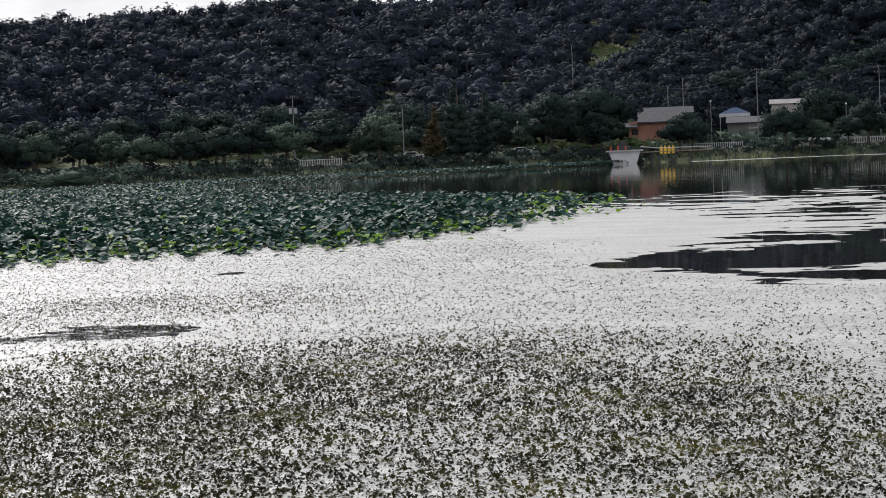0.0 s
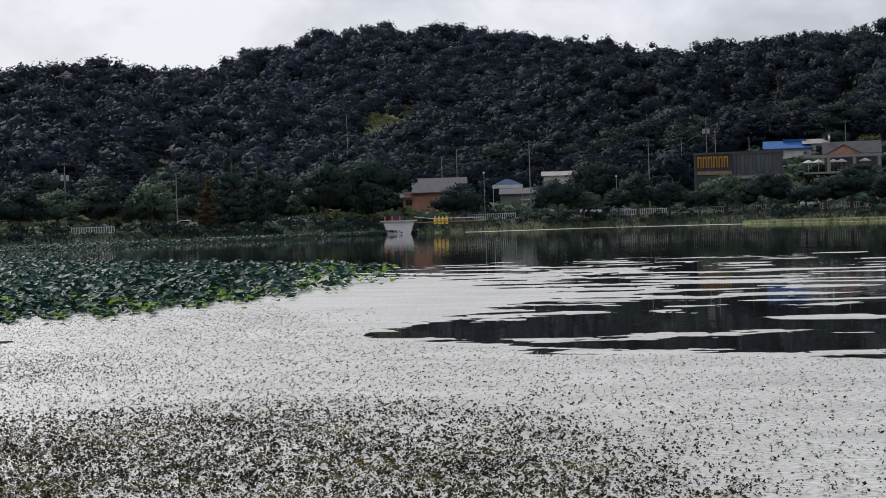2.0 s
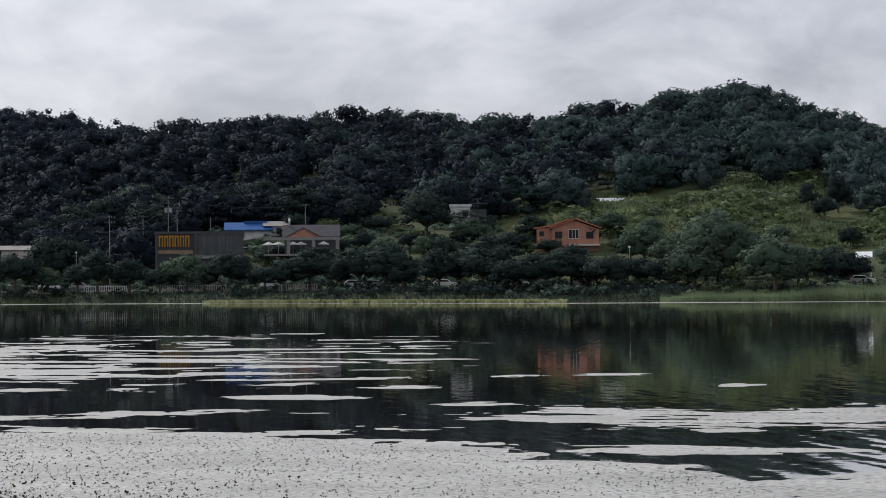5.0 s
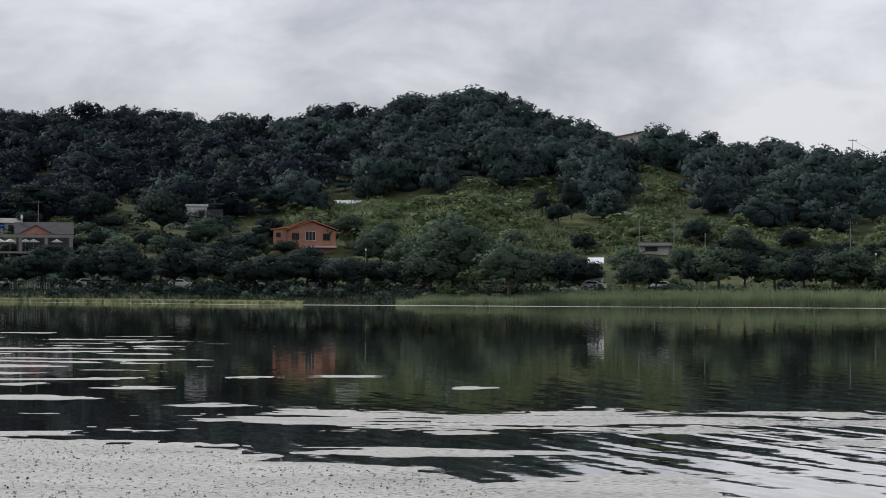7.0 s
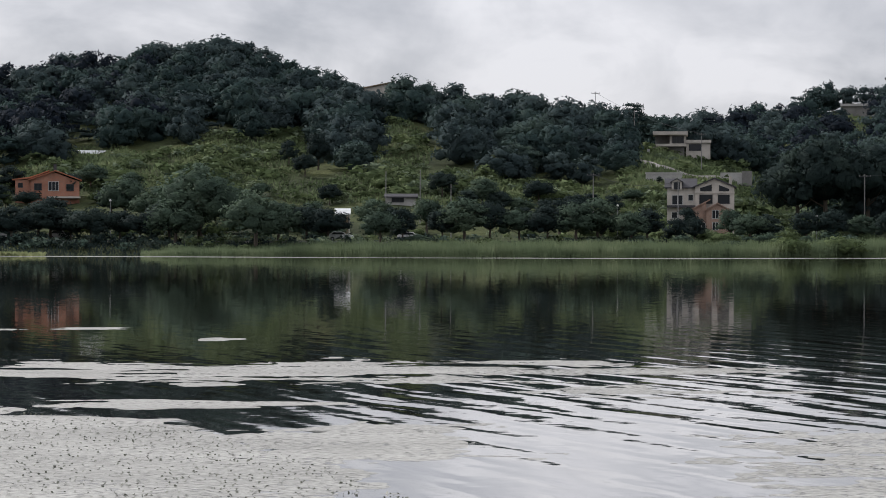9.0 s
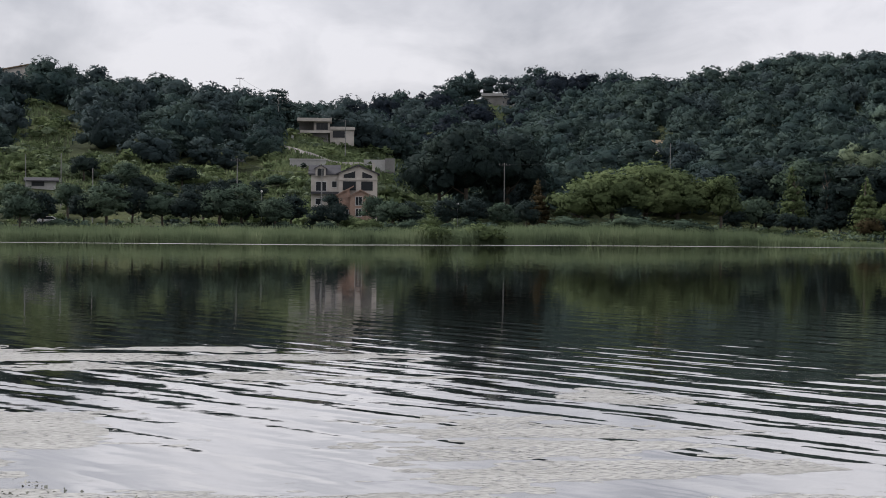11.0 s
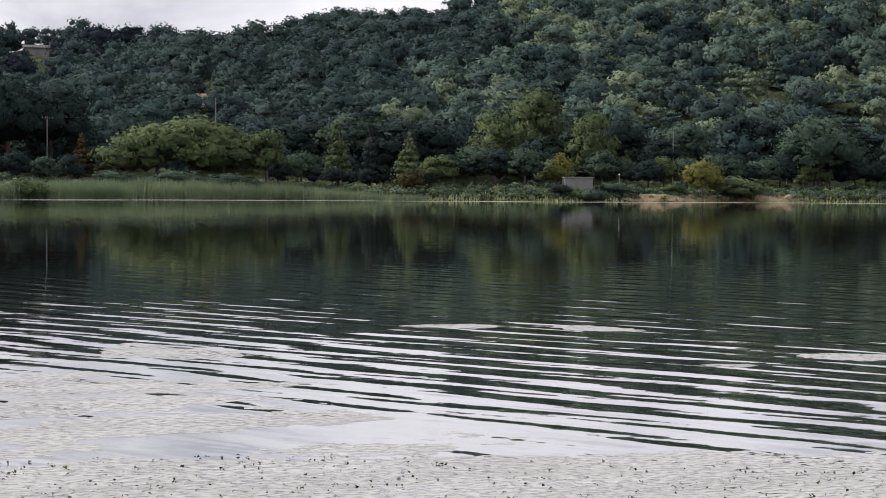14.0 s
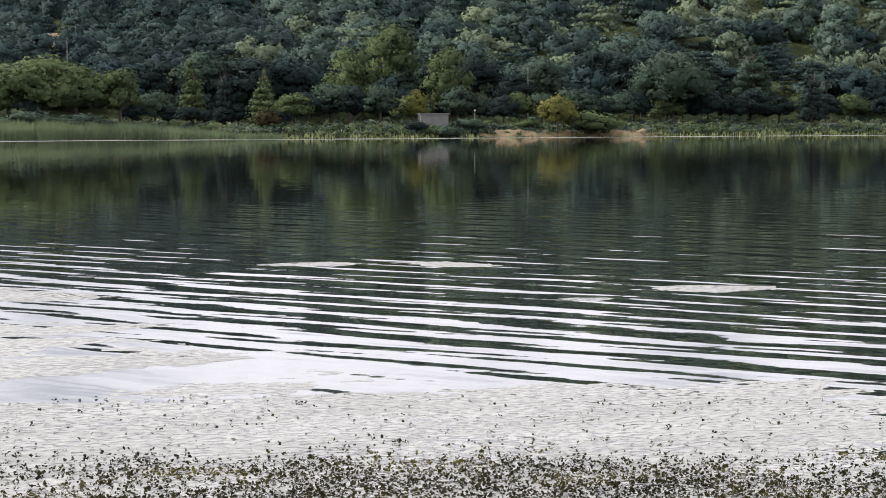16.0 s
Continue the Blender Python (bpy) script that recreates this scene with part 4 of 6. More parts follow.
def build_reeds():
    spots = []
    for _ in range(60000):
        a = rng.uniform(-4.5, 24.5)
        top = float(np.interp(a, REED_A, REED_H))
        clump = 0.75 + 0.4 * math.sin(a * 7.3) * math.sin(a * 2.1 + 1)
        u = rng.uniform(-3.5, 8)
        p = polar(a, float(shore(a)) + u)
        z = max(-0.1, float(land(a, float(shore(a)) + u)) - 0.1)
        hh = top * rng.uniform(0.6, 1.05) * (0.82 + 0.18 * clump) - z * 0.6
        if hh > 0.3:
            spots.append((p.x, p.y, z, hh))
    tagged(blades("reed_bed", spots, M_REED, 0.18, 0.075), "tall grey-green reeds standing in the shallows", "reeds", kind="stuff")
    left, right = [], []
    for _ in range(26000):
        a = rng.uniform(-45, 44)
        u = rng.uniform(-1.0, 11)
        if -4 < a < 23 and u < 6:
            continue
        d = float(shore(a)) + u
        p = polar(a, d)
        (left if a < 10 else right).append((p.x, p.y, float(land(a, d)) - 0.05, rng.uniform(0.3, 0.9) * (1.1 if a > 24 else 1.0)))
    # the left bank takes the same leaf with its painted backlit dark
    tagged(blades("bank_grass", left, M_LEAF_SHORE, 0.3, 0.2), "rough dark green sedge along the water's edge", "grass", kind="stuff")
    tagged(blades("bank_grass", right, M_BANK, 0.35, 0.22), "rough yellow-green grass along the water's edge", "grass", kind="stuff")
    meadow = []
    for c_a, c_d, ra, rd in CLEARINGS:
        for _ in range(int(ra * rd * 42)):
            q, r = rng.uniform(0, 6.28), math.sqrt(rng.uniform(0, 1.3))
            a, d = c_a + ra * r * math.cos(q), c_d + rd * r * math.sin(q)
            if d > float(shore(a)) + 22 and not -24 < a < -8:
                p = polar(a, d)
                meadow.append((p.x, p.y, float(land(a, d)) - 0.05, rng.uniform(0.4, 1.1)))
    tagged(blades("meadow", meadow, M_GRASSY, 0.35, 0.36), "rank yellow-green meadow growth on the open slopes", "grass", kind="stuff")
    spots = []
    for _ in range(9000):
        a = rng.uniform(-16.6, -7.0)
        u = rng.uniform(-9.5, -1.5)
        edge = min(a + 16.6, -7.0 - a) / 0.8
        if rng.random() > edge + 0.15:
            continue
        p = polar(a, float(shore(a)) + u)
        spots.append((p.x, p.y, -0.02, rng.uniform(0.25, 0.75)))
    tagged(blades("water_plants", spots, M_BANK, 0.5, 0.34), "light green leafy plants in the shallow margin", "plants", kind="stuff")


build_scrub()
build_reeds()


# ---- lotus ----
def lotus_leaf(rng, sides):
    """A round leaf, cupped in the middle and waved at the rim, one metre across."""
    a = np.arange(sides) * 2 * np.pi / sides
    r = 0.5 * rng.uniform(0.88, 1.08, sides)
    z = 0.09 * np.sin(a * 2 + rng.uniform(0, 6)) + 0.05 * np.sin(a * 3 + rng.uniform(0, 6)) + rng.uniform(-0.03, 0.12)
    rim = np.stack([r * np.cos(a), r * np.sin(a), z], 1)
    mid = np.stack([0.55 * r * np.cos(a), 0.55 * r * np.sin(a), z * 0.35 + 0.02], 1)
    v = np.concatenate([[[0, 0, -0.03]], mid, rim])
    f = []
    for i in range(sides):
        j = (i + 1) % sides
        f += [(0, 1 + i, 1 + j, 1 + j), (1 + i, 1 + sides + i, 1 + sides + j, 1 + j)]
    return v, f


LOTUS_NEAR = ((-46, -42, -33, -29, -26.2, -25.2), (73, 76, 79, 90, 103, 112))
LOTUS_FAR = ((-46, -38, -36, -33, -30, -27, -25.2), (335, 330, 210, 165, 142, 124, 116))


def turned(v, yaw, tx, ty, size, at):
    m = (Matrix.Rotation(yaw, 3, "Z") @ Matrix.Rotation(tx, 3, "X") @ Matrix.Rotation(ty, 3, "Y"))
    return v @ (np.array(m) * size).T + at


def build_lotus():
    bed = thing("lotus_bed", polar(-33, 80, 0.0), 0, "dense bed of blue-green lotus leaves with a few young yellow-green ones", "lotus")
    base = np.array(bed.location)
    shapes = [lotus_leaf(rng, 7) for _ in range(6)]
    meshes = []
    for v, f in shapes:
        for mt in (M_LOTUS, M_LOTUS_YOUNG):
            me = bpy.data.meshes.new("leaf")
            me.from_pydata([tuple(q) for q in v], [], [tuple(dict.fromkeys(q)) for q in f])
            me.materials.append(mt)
            meshes.append(me)
    small = []
    for _ in range(6):
        v, f = lotus_leaf(rng, 6)
        small.append((v[[0, 7, 8, 9, 10, 11, 12]], [(0, 1 + i, 1 + (i + 1) % 6, 1 + (i + 1) % 6) for i in range(6)]))
    V, F, I, off, singles = [], [], [], 0, 0
    spots = []
    for _ in range(50000):
        a = rng.uniform(-45, -25.2)
        near, far = np.interp(a, *LOTUS_NEAR), np.interp(a, *LOTUS_FAR)
        d = math.sqrt(rng.uniform(70**2, 335**2))
        near += 2.6 * math.sin(a * 5.1) + 1.8 * math.sin(a * 13.7 + 1) + 1.2 * math.sin(a * 31)
        if d < near or d > far:
            # a fringe of single leaves off the edge
            if not (near - 6 < d < near and rng.random() < 0.2):
                continue
        elif d > 150 and rng.random() < 0.55:
            continue
        spots.append((d - near, a, d))
    # denser near edge, where the camera sees single leaves
    for _ in range(25000):
        a = rng.uniform(-45, -25.2)
        near = np.interp(a, *LOTUS_NEAR) + 2.6 * math.sin(a * 5.1) + 1.8 * math.sin(a * 13.7 + 1) + 1.2 * math.sin(a * 31)
        d = near + rng.uniform(0, 40)
        if d < np.interp(a, *LOTUS_FAR):
            spots.append((d - near, a, d))
    # single leaves that trail off the bed's tip
    for _ in range(110):
        a = rng.uniform(-26.6, -23.6)
        spots.append((-1, a, float(np.interp(a, (-26.6, -23.6), (103, 124))) + rng.normal(0, 3)))
    # the bay behind, up to the far bank
    for _ in range(16000):
        a = rng.uniform(-38, -25.2)
        s = float(shore(a))
        d = rng.uniform(s - np.interp(a, (-38, -34, -28, -25.2), (60, 38, 24, 5)), s + 3)
        spots.append((60, a, d))
    # the bed thins out towards its tip
    spots = [q for q in spots if q[2] > 135 or rng.random() < np.interp(q[1], (-31, -28.6, -26.8, -25.2), (1.0, 0.4, 0.13, 0.06))]
    spots.sort(key=lambda q: q[0])
    for e, a, d in spots:
        edge = min(1.0, max(0.0, e / 9.0))
        young = rng.random() < (0.34 * (1 - edge) + 0.03 + (0.2 if a > -28.5 and d < 130 else 0.0) if e < 40 else 0.008)
        z = rng.uniform(0.03, 0.22) if e < 0.6 else 0.08 + edge * rng.uniform(0.2, 0.7)
        size = rng.uniform(0.27, 0.5) * (0.8 if young else 1.0) * (0.85 if e < 2 else 1.0)
        tilt = 0.1 if e < 0 else 0.26
        yaw, tx, ty = rng.uniform(0, 6.28), rng.normal(0, tilt), rng.normal(0, tilt)
        p = polar(a, d, z)
        if singles < 300 and -44 < a:
            leaf = new("leaf", meshes[2 * int(rng.integers(6)) + (1 if young else 0)])
            leaf.parent = bed
            leaf.matrix_basis = Matrix.Translation(p - bed.location) @ Matrix.Rotation(yaw, 4, "Z") @ Matrix.Rotation(tx, 4, "X") @ Matrix.Rotation(ty, 4, "Y") @ Matrix.Scale(size, 4)
            singles += 1
            continue
        v, f = (shapes if d < 90 else small)[int(rng.integers(6))]
        V.append(turned(v, yaw, tx, ty, size, np.array(p) - base))
        q = np.array(f) + off
        F.append(q)
        I.append(np.full(len(q), 1 if young else 0))
        off += len(v)
    F, I = np.concatenate(F), np.concatenate(I)
    # fans of three corners, rims of four: all as triangles
    tri = np.concatenate([F[:, [0, 1, 2]], F[:, [0, 2, 3]][F[:, 2] != F[:, 3]]])
    idx = np.concatenate([I, I[F[:, 2] != F[:, 3]]])
    ob = new("leaf_mass", mesh_arrays("leaf_mass", np.concatenate(V), tri, [M_LOTUS, M_LOTUS_YOUNG], idx, smooth=True))
    ob.parent = bed
    tagged(ob, kind="stuff")


build_lotus()


# ---- floating film and weeds ----
FILM_EDGE = ((-46, -38, -30, -27, -24, -22, -18, -14, -8, -4, -1, 2, 4, 7, 10, 20, 44), (90, 90, 95, 58, 54, 50, 48, 45.5, 41, 37.5, 33, 28, 26.5, 25.8, 25.6, 26.2, 25.5))
# islands of film: heading, distance, half width, half depth (metres)
ISLANDS = [
    (-18.67, 54.1, 3.1, 2.2), (-13.82, 46.5, 2.0, 1.5), (-14.01, 61.2, 1.6, 1.8), (-9.64, 56.7, 1.2, 1.7), (-22.54, 68.1, 2.6, 2.0), (-18.65, 67.8, 0.9, 1.0), (-11.55, 66.7, 1.1, 1.3),
    (-14.41, 69.2, 1.1, 1.6), (-16.13, 73.1, 0.9, 1.3), (-21.48, 81.6, 3.4, 4.4), (-13.28, 89.0, 4.6, 2.6), (-22.35, 109.7, 5.7, 4.0), (-8.26, 74.3, 1.2, 1.3), (0.05, 51.5, 6.2, 4.6), (-2.91, 46.4, 0.85, 1.1),
    (-5.02, 41.2, 2.7, 1.4), (-5.89, 74.5, 1.4, 1.3), (-2.58, 66.8, 0.7, 1.1), (8.65, 51.8, 2.9, 2.6), (25.56, 47.8, 1.05, 1.2), (28.76, 47.9, 0.95, 1.3), (35.94, 41.0, 1.2, 1.0), (32.2, 38.5, 0.8, 0.7), (16.3, 31.8, 2.8, 5.8), (0.5, 33.3, 2.7, 5.0), (9.0, 44.5, 2.8, 1.8), (18.0, 40.5, 1.3, 1.8),
]
GAPS = [(-39.2, 42.5, 2.4, 1.5), (-36.35, 62.8, 0.6, 0.6), (8.0, 27.5, 2.6, 1.3)]


def film_mask(a, d):
    """Above zero where the film lies."""
    p = polar(a, d)
    ragged = noise.fractal(Vector((p.x * 0.22, p.y * 0.5, 3.0)), 0.75, 2.3, 6)
    ragged += 0.4 * noise.noise(Vector((p.x * 1.1, p.y * 2.6, 7.0))) + 0.22 * noise.noise(Vector((p.x * 3.1, p.y * 6.0, 2.0)))
    f = (float(np.interp(a, *FILM_EDGE)) - d) / 3.2 + 0.85 * ragged
    # the broken sheet off the lotus bed
    if a < -15:
        upper, lower = np.interp(a, (-28, -25, -22, -19, -15), (125, 112, 104, 90, 60)), np.interp(a, (-28, -26.6, -22, -19), (40, 60, 72, 84))
        w = float(np.interp(a, (-25.5, -23, -19), (1.0, 0.3, 0.08)))
        f = max(f, w * min((upper - d) / 9, (d - lower) / 4) + 1.0 * ragged - 0.22 * (1 - w))
    for ia, idist, rx, ry in ISLANDS:
        ry *= 0.72
        dx, dy = radians(a - ia) * d, d - idist
        if abs(dx) < rx * 1.8 and abs(dy) < ry * 1.8:
            f = max(f, (1.08 if rx > 5 else 0.85) - math.hypot(dx / rx, dy / ry) + 1.15 * ragged)
    if -27.5 < a < -5 and 72 < d < 150:
        w = 0.35 + 0.5 * smooth_step((-a - 8) / 14) - 0.5 * abs(d - 100) / 50
        f = max(f, noise.noise(Vector((p.x * 0.16, p.y * 0.42, 9.0))) * 1.5 + ragged * 0.5 - 0.5 + 0.5 * w - 1.4 * float(smooth_step((a + 11) / 6)))
    for ia, idist, rx, ry in GAPS:
        dx, dy = radians(a - ia) * d, d - idist
        f = min(f, math.hypot(dx / rx, dy / ry) - 1.0 + 0.9 * ragged)
    back = float(shore(a)) - d
    if 2 < back < 26 and a > -24:
        f = max(f, 0.5 - abs(back - 11) / 9 + 0.5 * noise.noise(Vector((a * 0.55, 1.0, d * 0.05))))
    return f


def build_film():
    """Thin rafts of duckweed, strip by narrow strip."""
    step = 0.05
    V, F = [], []
    depr = np.concatenate([np.arange(0.0066, 0.0102, 0.00011), np.arange(0.0225, 0.07, 0.0003), np.arange(0.07, 0.21, 0.0008)])
    dist = EYE.z / depr
    for a in np.arange(-44, 43, step):
        m = np.array([film_mask(a, d) for d in dist])
        on = m > 0
        i = 0
        while i < len(on):
            if not on[i]:
                i += 1
                continue
            j = i
            while j + 1 < len(on) and on[j + 1] and dist[j] / dist[j + 1] < 1.5:
                j += 1
            far = dist[i] if i == 0 or dist[i - 1] / dist[i] > 1.5 else dist[i] + (dist[i - 1] - dist[i]) * m[i] / (m[i] - m[i - 1] + 1e-9)
            near = dist[j] if j + 1 >= len(on) or dist[j] / dist[j + 1] > 1.5 else dist[j] + (dist[j + 1] - dist[j]) * m[j] / (m[j] - m[j + 1] + 1e-9)
            if far > 480:
                far = near + 8
            n = len(V)
            for q, d in ((a, near), (a + step, near), (a + step, far), (a, far)):
                p = polar(q, d, 0.0008)
                V.append((p.x, p.y, p.z))
            F.append((n, n + 1, n + 2, n + 3))
            i = j + 1
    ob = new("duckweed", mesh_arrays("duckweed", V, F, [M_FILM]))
    tagged(ob, "pale grey-green duckweed film lying in rafts on the water", "duckweed", kind="stuff")


build_film()


def build_weeds():
    """Small rosettes of leaves standing a little over the film, thick at the near edge."""
    def sample(count, a0, a1, d0, d1):
        a, d = rng.uniform(a0, a1, count), np.sqrt(rng.uniform(d0**2, d1**2, count))
        x, y = d * np.sin(np.radians(a)), d * np.cos(np.radians(a))
        w = np.sin(x * 0.9 + 1.3 * np.sin(y * 0.7)) * np.sin(y * 0.8 + 1.1 * np.sin(x * 0.6 + 2)) + 0.5 * np.sin(x * 2.3 + y * 1.1) * np.sin(y * 2.9 - x * 0.7)
        return a, d, x, y, w

    a, d, x, y, w = sample(480000, -44, -11, 18, 76)
    edge = np.interp(a, (-44, -33, -28, -22, -19.5, -15, -11), (37, 41, 39, 36, 31, 24, 18)) + 0.6 * w
    keep = np.clip((edge - d) / 10, 0, 1) * 0.5 + 0.05 * np.clip(1 + (edge - d) / 14, 0, 1)
    keep += 0.16 * np.clip(1 - np.abs(d - 50 - 1.5 * w) / 7, 0, 1) * np.clip((-31 - a) / 4, 0, 1)
    keep += 0.03 * np.clip((-24 - a) / 5, 0, 1)
    keep *= 1 + 0.5 * np.clip((-33 - a) / 6, 0, 1)
    keep *= (a < -26.3) | (np.interp(a, *FILM_EDGE) > d + 0.8)
    on = rng.random(len(a)) < keep * (0.95 + 0.12 * w)
    C = [np.stack([x, y, 0 * x], 1)[on]]
    S = [rng.uniform(0.55, 1.25, on.sum()) * np.where(d[on] < 38, 1.0, 0.75)]
    a, d, x, y, w = sample(60000, 10, 43, 18, 25)
    on = rng.random(len(a)) < np.clip((21.3 + 1.0 * w - d) / 3.0, 0, 1) ** 1.3 * 0.5 + 0.008
    C.append(np.stack([x, y, 0 * x], 1)[on])
    S.append(rng.uniform(0.4, 0.95, on.sum()))
    C, S = np.concatenate(C), np.concatenate(S)
    m = 3
    cen = np.repeat(C, m, 0)
    sc = np.repeat(S, m)
    k = len(cen)
    cen = cen + np.stack([rng.normal(0, 0.022, k) * sc, rng.normal(0, 0.022, k) * sc, rng.uniform(0.008, 0.05, k) * sc], 1)
    v, f = tufts(rng, cen, np.tile(np.array([[0, 0, 1.0]]), (k, 1)), 0.028 * sc, 0.6, 0.75)
    ob = new("water_weed", mesh_arrays("water_weed", v, f, [M_WEED]))
    tagged(ob, "brown-green floating water weed thick towards the near shore", "water weed", kind="stuff")
    print("weeds", len(C))


build_weeds()


def build_bits():
    """Single floating leaflets that lie tilted on the film and catch the light."""
    n = 150000
    a, d = rng.uniform(-44, 43, n), np.sqrt(rng.uniform(19.0**2, 90.0**2, n))
    on = (np.interp(a, *FILM_EDGE) > d + 1.0) & ((a < 8) | (rng.random(n) < 0.25))
    a, d = a[on], d[on]
    cen = np.stack([d * np.sin(np.radians(a)), d * np.cos(np.radians(a)), rng.uniform(0.004, 0.02, len(a))], 1)
    v, f = tufts(rng, cen, np.tile(np.array([[0, 0, 1.0]]), (len(a), 1)), 0.028, 0.45, 0.8)
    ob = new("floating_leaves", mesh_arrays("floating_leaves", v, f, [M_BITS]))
    tagged(ob, "pale and dark leaflets strewn over the duckweed film", "floating leaves", kind="stuff")


build_bits()


# ---- road, fences, landing stage ----
def ribbon(name, a0, a1, u0, u1, lift, material, step=0.25):
    """A strip of paving that follows the shore at a distance behind it."""
    hs = np.arange(a0, a1 + step / 2, step)
    V = []
    for a in hs:
        for u in (u0, u1):
            d = float(shore(a)) + u
            z = float(land(a, float(shore(a)) + (u0 + u1) / 2)) + lift
            V += [tuple(polar(a, d, z)), tuple(polar(a, d, z - 0.35))]
    F = []
    for i in range(len(hs) - 1):
        p, q = 4 * i, 4 * i + 4
        F += [(p, q, q + 2, p + 2), (p, p + 1, q + 1, q), (p + 2, q + 2, q + 3, p + 3)]
    return new(name, mesh_arrays(name, V, F, [material]))


tagged(ribbon("road", -45, 43, 24.0, 30.0, 0.2, M_ASPHALT), "narrow asphalt road along the lake", "road", kind="structure")
tagged(ribbon("pavement", -45, 43, 20.5, 23.6, 0.26, M_CONCRETE), "pale concrete footpath beside the lake road", "pavement", kind="structure")


def white_fence(a0, a1, u):
    d0 = float(shore((a0 + a1) / 2)) + u
    mid = (a0 + a1) / 2
    base = polar(mid, d0, float(land(mid, d0)))
    ob = thing("fence", base, -mid, "white baluster fence along the lakeside path", "fence", "white fences")
    half = radians(a1 - a0) / 2 * d0
    for z in (0.12, 1.12):
        part("rail", box(-half, half, -0.05, 0.05, z, z + 0.1), M_WHITE, ob)
    me = None
    n = int(2 * half / 0.42)
    for i in range(n + 1):
        x = -half + 2 * half * i / n
        if me is None:
            p = part("baluster", box(-0.07, 0.07, -0.04, 0.04, 0.0, 1.3), M_WHITE, ob)
            me = p.data
        else:
            p = new("baluster", me)
            p.parent = ob
        p.location.x = x


for a0, a1, u in ((-24.2, -22.6, 19), (-19.7, -18.6, 18), (-17.9, -16.0, 18), (-14.6, -13.6, 18), (-34.3, -33.2, 18)):
    white_fence(a0, a1, u)

stage = thing("landing_stage", polar(-25.7, 399, 0), 25.7, "white flared landing stage standing in the lotus bay", "pier")
part("hull", prism([(-1.9, -0.6), (1.9, -0.6), (2.9, 2.3), (-2.9, 2.3)], -1.8, 1.8), M_WHITE, stage)
part("deck", box(-3.4, 3.4, -2.2, 2.2, 2.31, 2.55), M_CONCRETE_PALE, stage)
for x, m in ((-2.5, M_RED), (-1.2, M_RED), (0.2, M_RED), (1.3, M_DARK_METAL)):
    part("post", tube([(x, -1.7, 2.5), (x, -1.7, 3.35)], [0.14, 0.12], 8), m, stage)
part("booth", box(-1.2, 0.6, 0.2, 1.6, 2.5, 3.7), M_DARK_METAL, stage, "small dark ticket booth")
part("booth_roof", prism([(-1.5, 3.7), (0.9, 3.7), (-0.3, 4.1)], 0.0, 1.8), M_SLATE, stage)
part("gangway", box(2.9, 16.0, -0.6, 0.6, 1.95, 2.12), M_WOOD, stage)
part("handrail", tube([(2.9, -0.55, 3.1), (6, -0.55, 2.7), (16, -0.55, 2.65)], [0.06] * 3), M_WHITE, stage)
for x in (5, 8.5, 12, 15.5):
    part("pile", tube([(x, 0, -1.5), (x, 0, 1.95)], [0.13, 0.13], 8), M_DARK_METAL, stage)
rack = thing("float_rack", polar(-24.58, 401, 1.2), 24.58, "rack of four yellow life-saving boards at the landing", "rack")
part("bar", box(-1.5, 1.5, -0.05, 0.05, 0.25, 0.35), M_DARK_METAL, rack)
for i in range(4):
    part("board", prism([(-1.35 + 0.72 * i, 0.4), (-0.8 + 0.72 * i, 0.4), (-0.8 + 0.72 * i, 1.5), (-1.08 + 0.72 * i, 2.0), (-1.35 + 0.72 * i, 1.5)], -0.09, -0.06), M_YELLOW, rack)
for x in (-1.4, 1.4):
    part("leg", tube([(x, 0, -1.6), (x, 0, 2.0)], [0.06, 0.06]), M_DARK_METAL, rack)


# ---- buildings ----
class House:
    """A building whose front faces the lake: x along the front, y away from the lake, z above the lake."""

    def __init__(self, name, a, d, label, category="house", turn=0.0):
        self.z = float(land(a, d)) - 0.4
        self.ob = thing(name, polar(a, d, self.z), -a + turn, label, category)

    def box(self, name, x0, x1, y0, y1, z0, z1, m, label=""):
        return part(name, box(x0, x1, y0, y1, (z0 - self.z) if z0 is not None else 0.0, z1 - self.z), m, self.ob, label)

    def front(self, name, pts, y0, y1, m, label=""):
        return part(name, prism([(x, z - self.z) for x, z in pts], y0, y1), m, self.ob, label)

    def side(self, name, pts, x0, x1, m, label=""):
        """An outline (y, z) drawn along x."""
        bm = prism([(y, z - self.z) for y, z in pts], x0, x1)
        bmesh.ops.transform(bm, matrix=Matrix(((0, 1, 0, 0), (1, 0, 0, 0), (0, 0, 1, 0), (0, 0, 0, 1))), verts=bm.verts)
        return part(name, bm, m, self.ob, label)

    def window(self, x, z, w, h, y, m=None, bars=1):
        return window(self.ob, x, z - self.z, w, h, y - 0.003, m or M_WHITE, bars)

    def roof_gable_front(self, x0, x1, y0, y1, eave, ridge, m, t=0.22, over=0.4):
        c = (x0 + x1) / 2
        k = (ridge - eave) / (c - x0)
        e = eave - over * k
        for s, (xa, xb) in (("l", (x0 - over, c)), ("r", (x1 + over, c))):
            self.front("roof", [(xa, e), (xb, ridge), (xb, ridge + t), (xa, e + t)], y0 - over, y1 + over, m)

    def roof_gable_side(self, x0, x1, y0, y1, eave, ridge, m, t=0.22, over=0.4):
        c = (y0 + y1) / 2
        e = eave - over * (ridge - eave) / (c - y0)
        for ya in (y0 - over, y1 + over):
            self.side("roof", [(ya, e), (c, ridge), (c, ridge + t), (ya, e + t)], x0 - over, x1 + over, m)


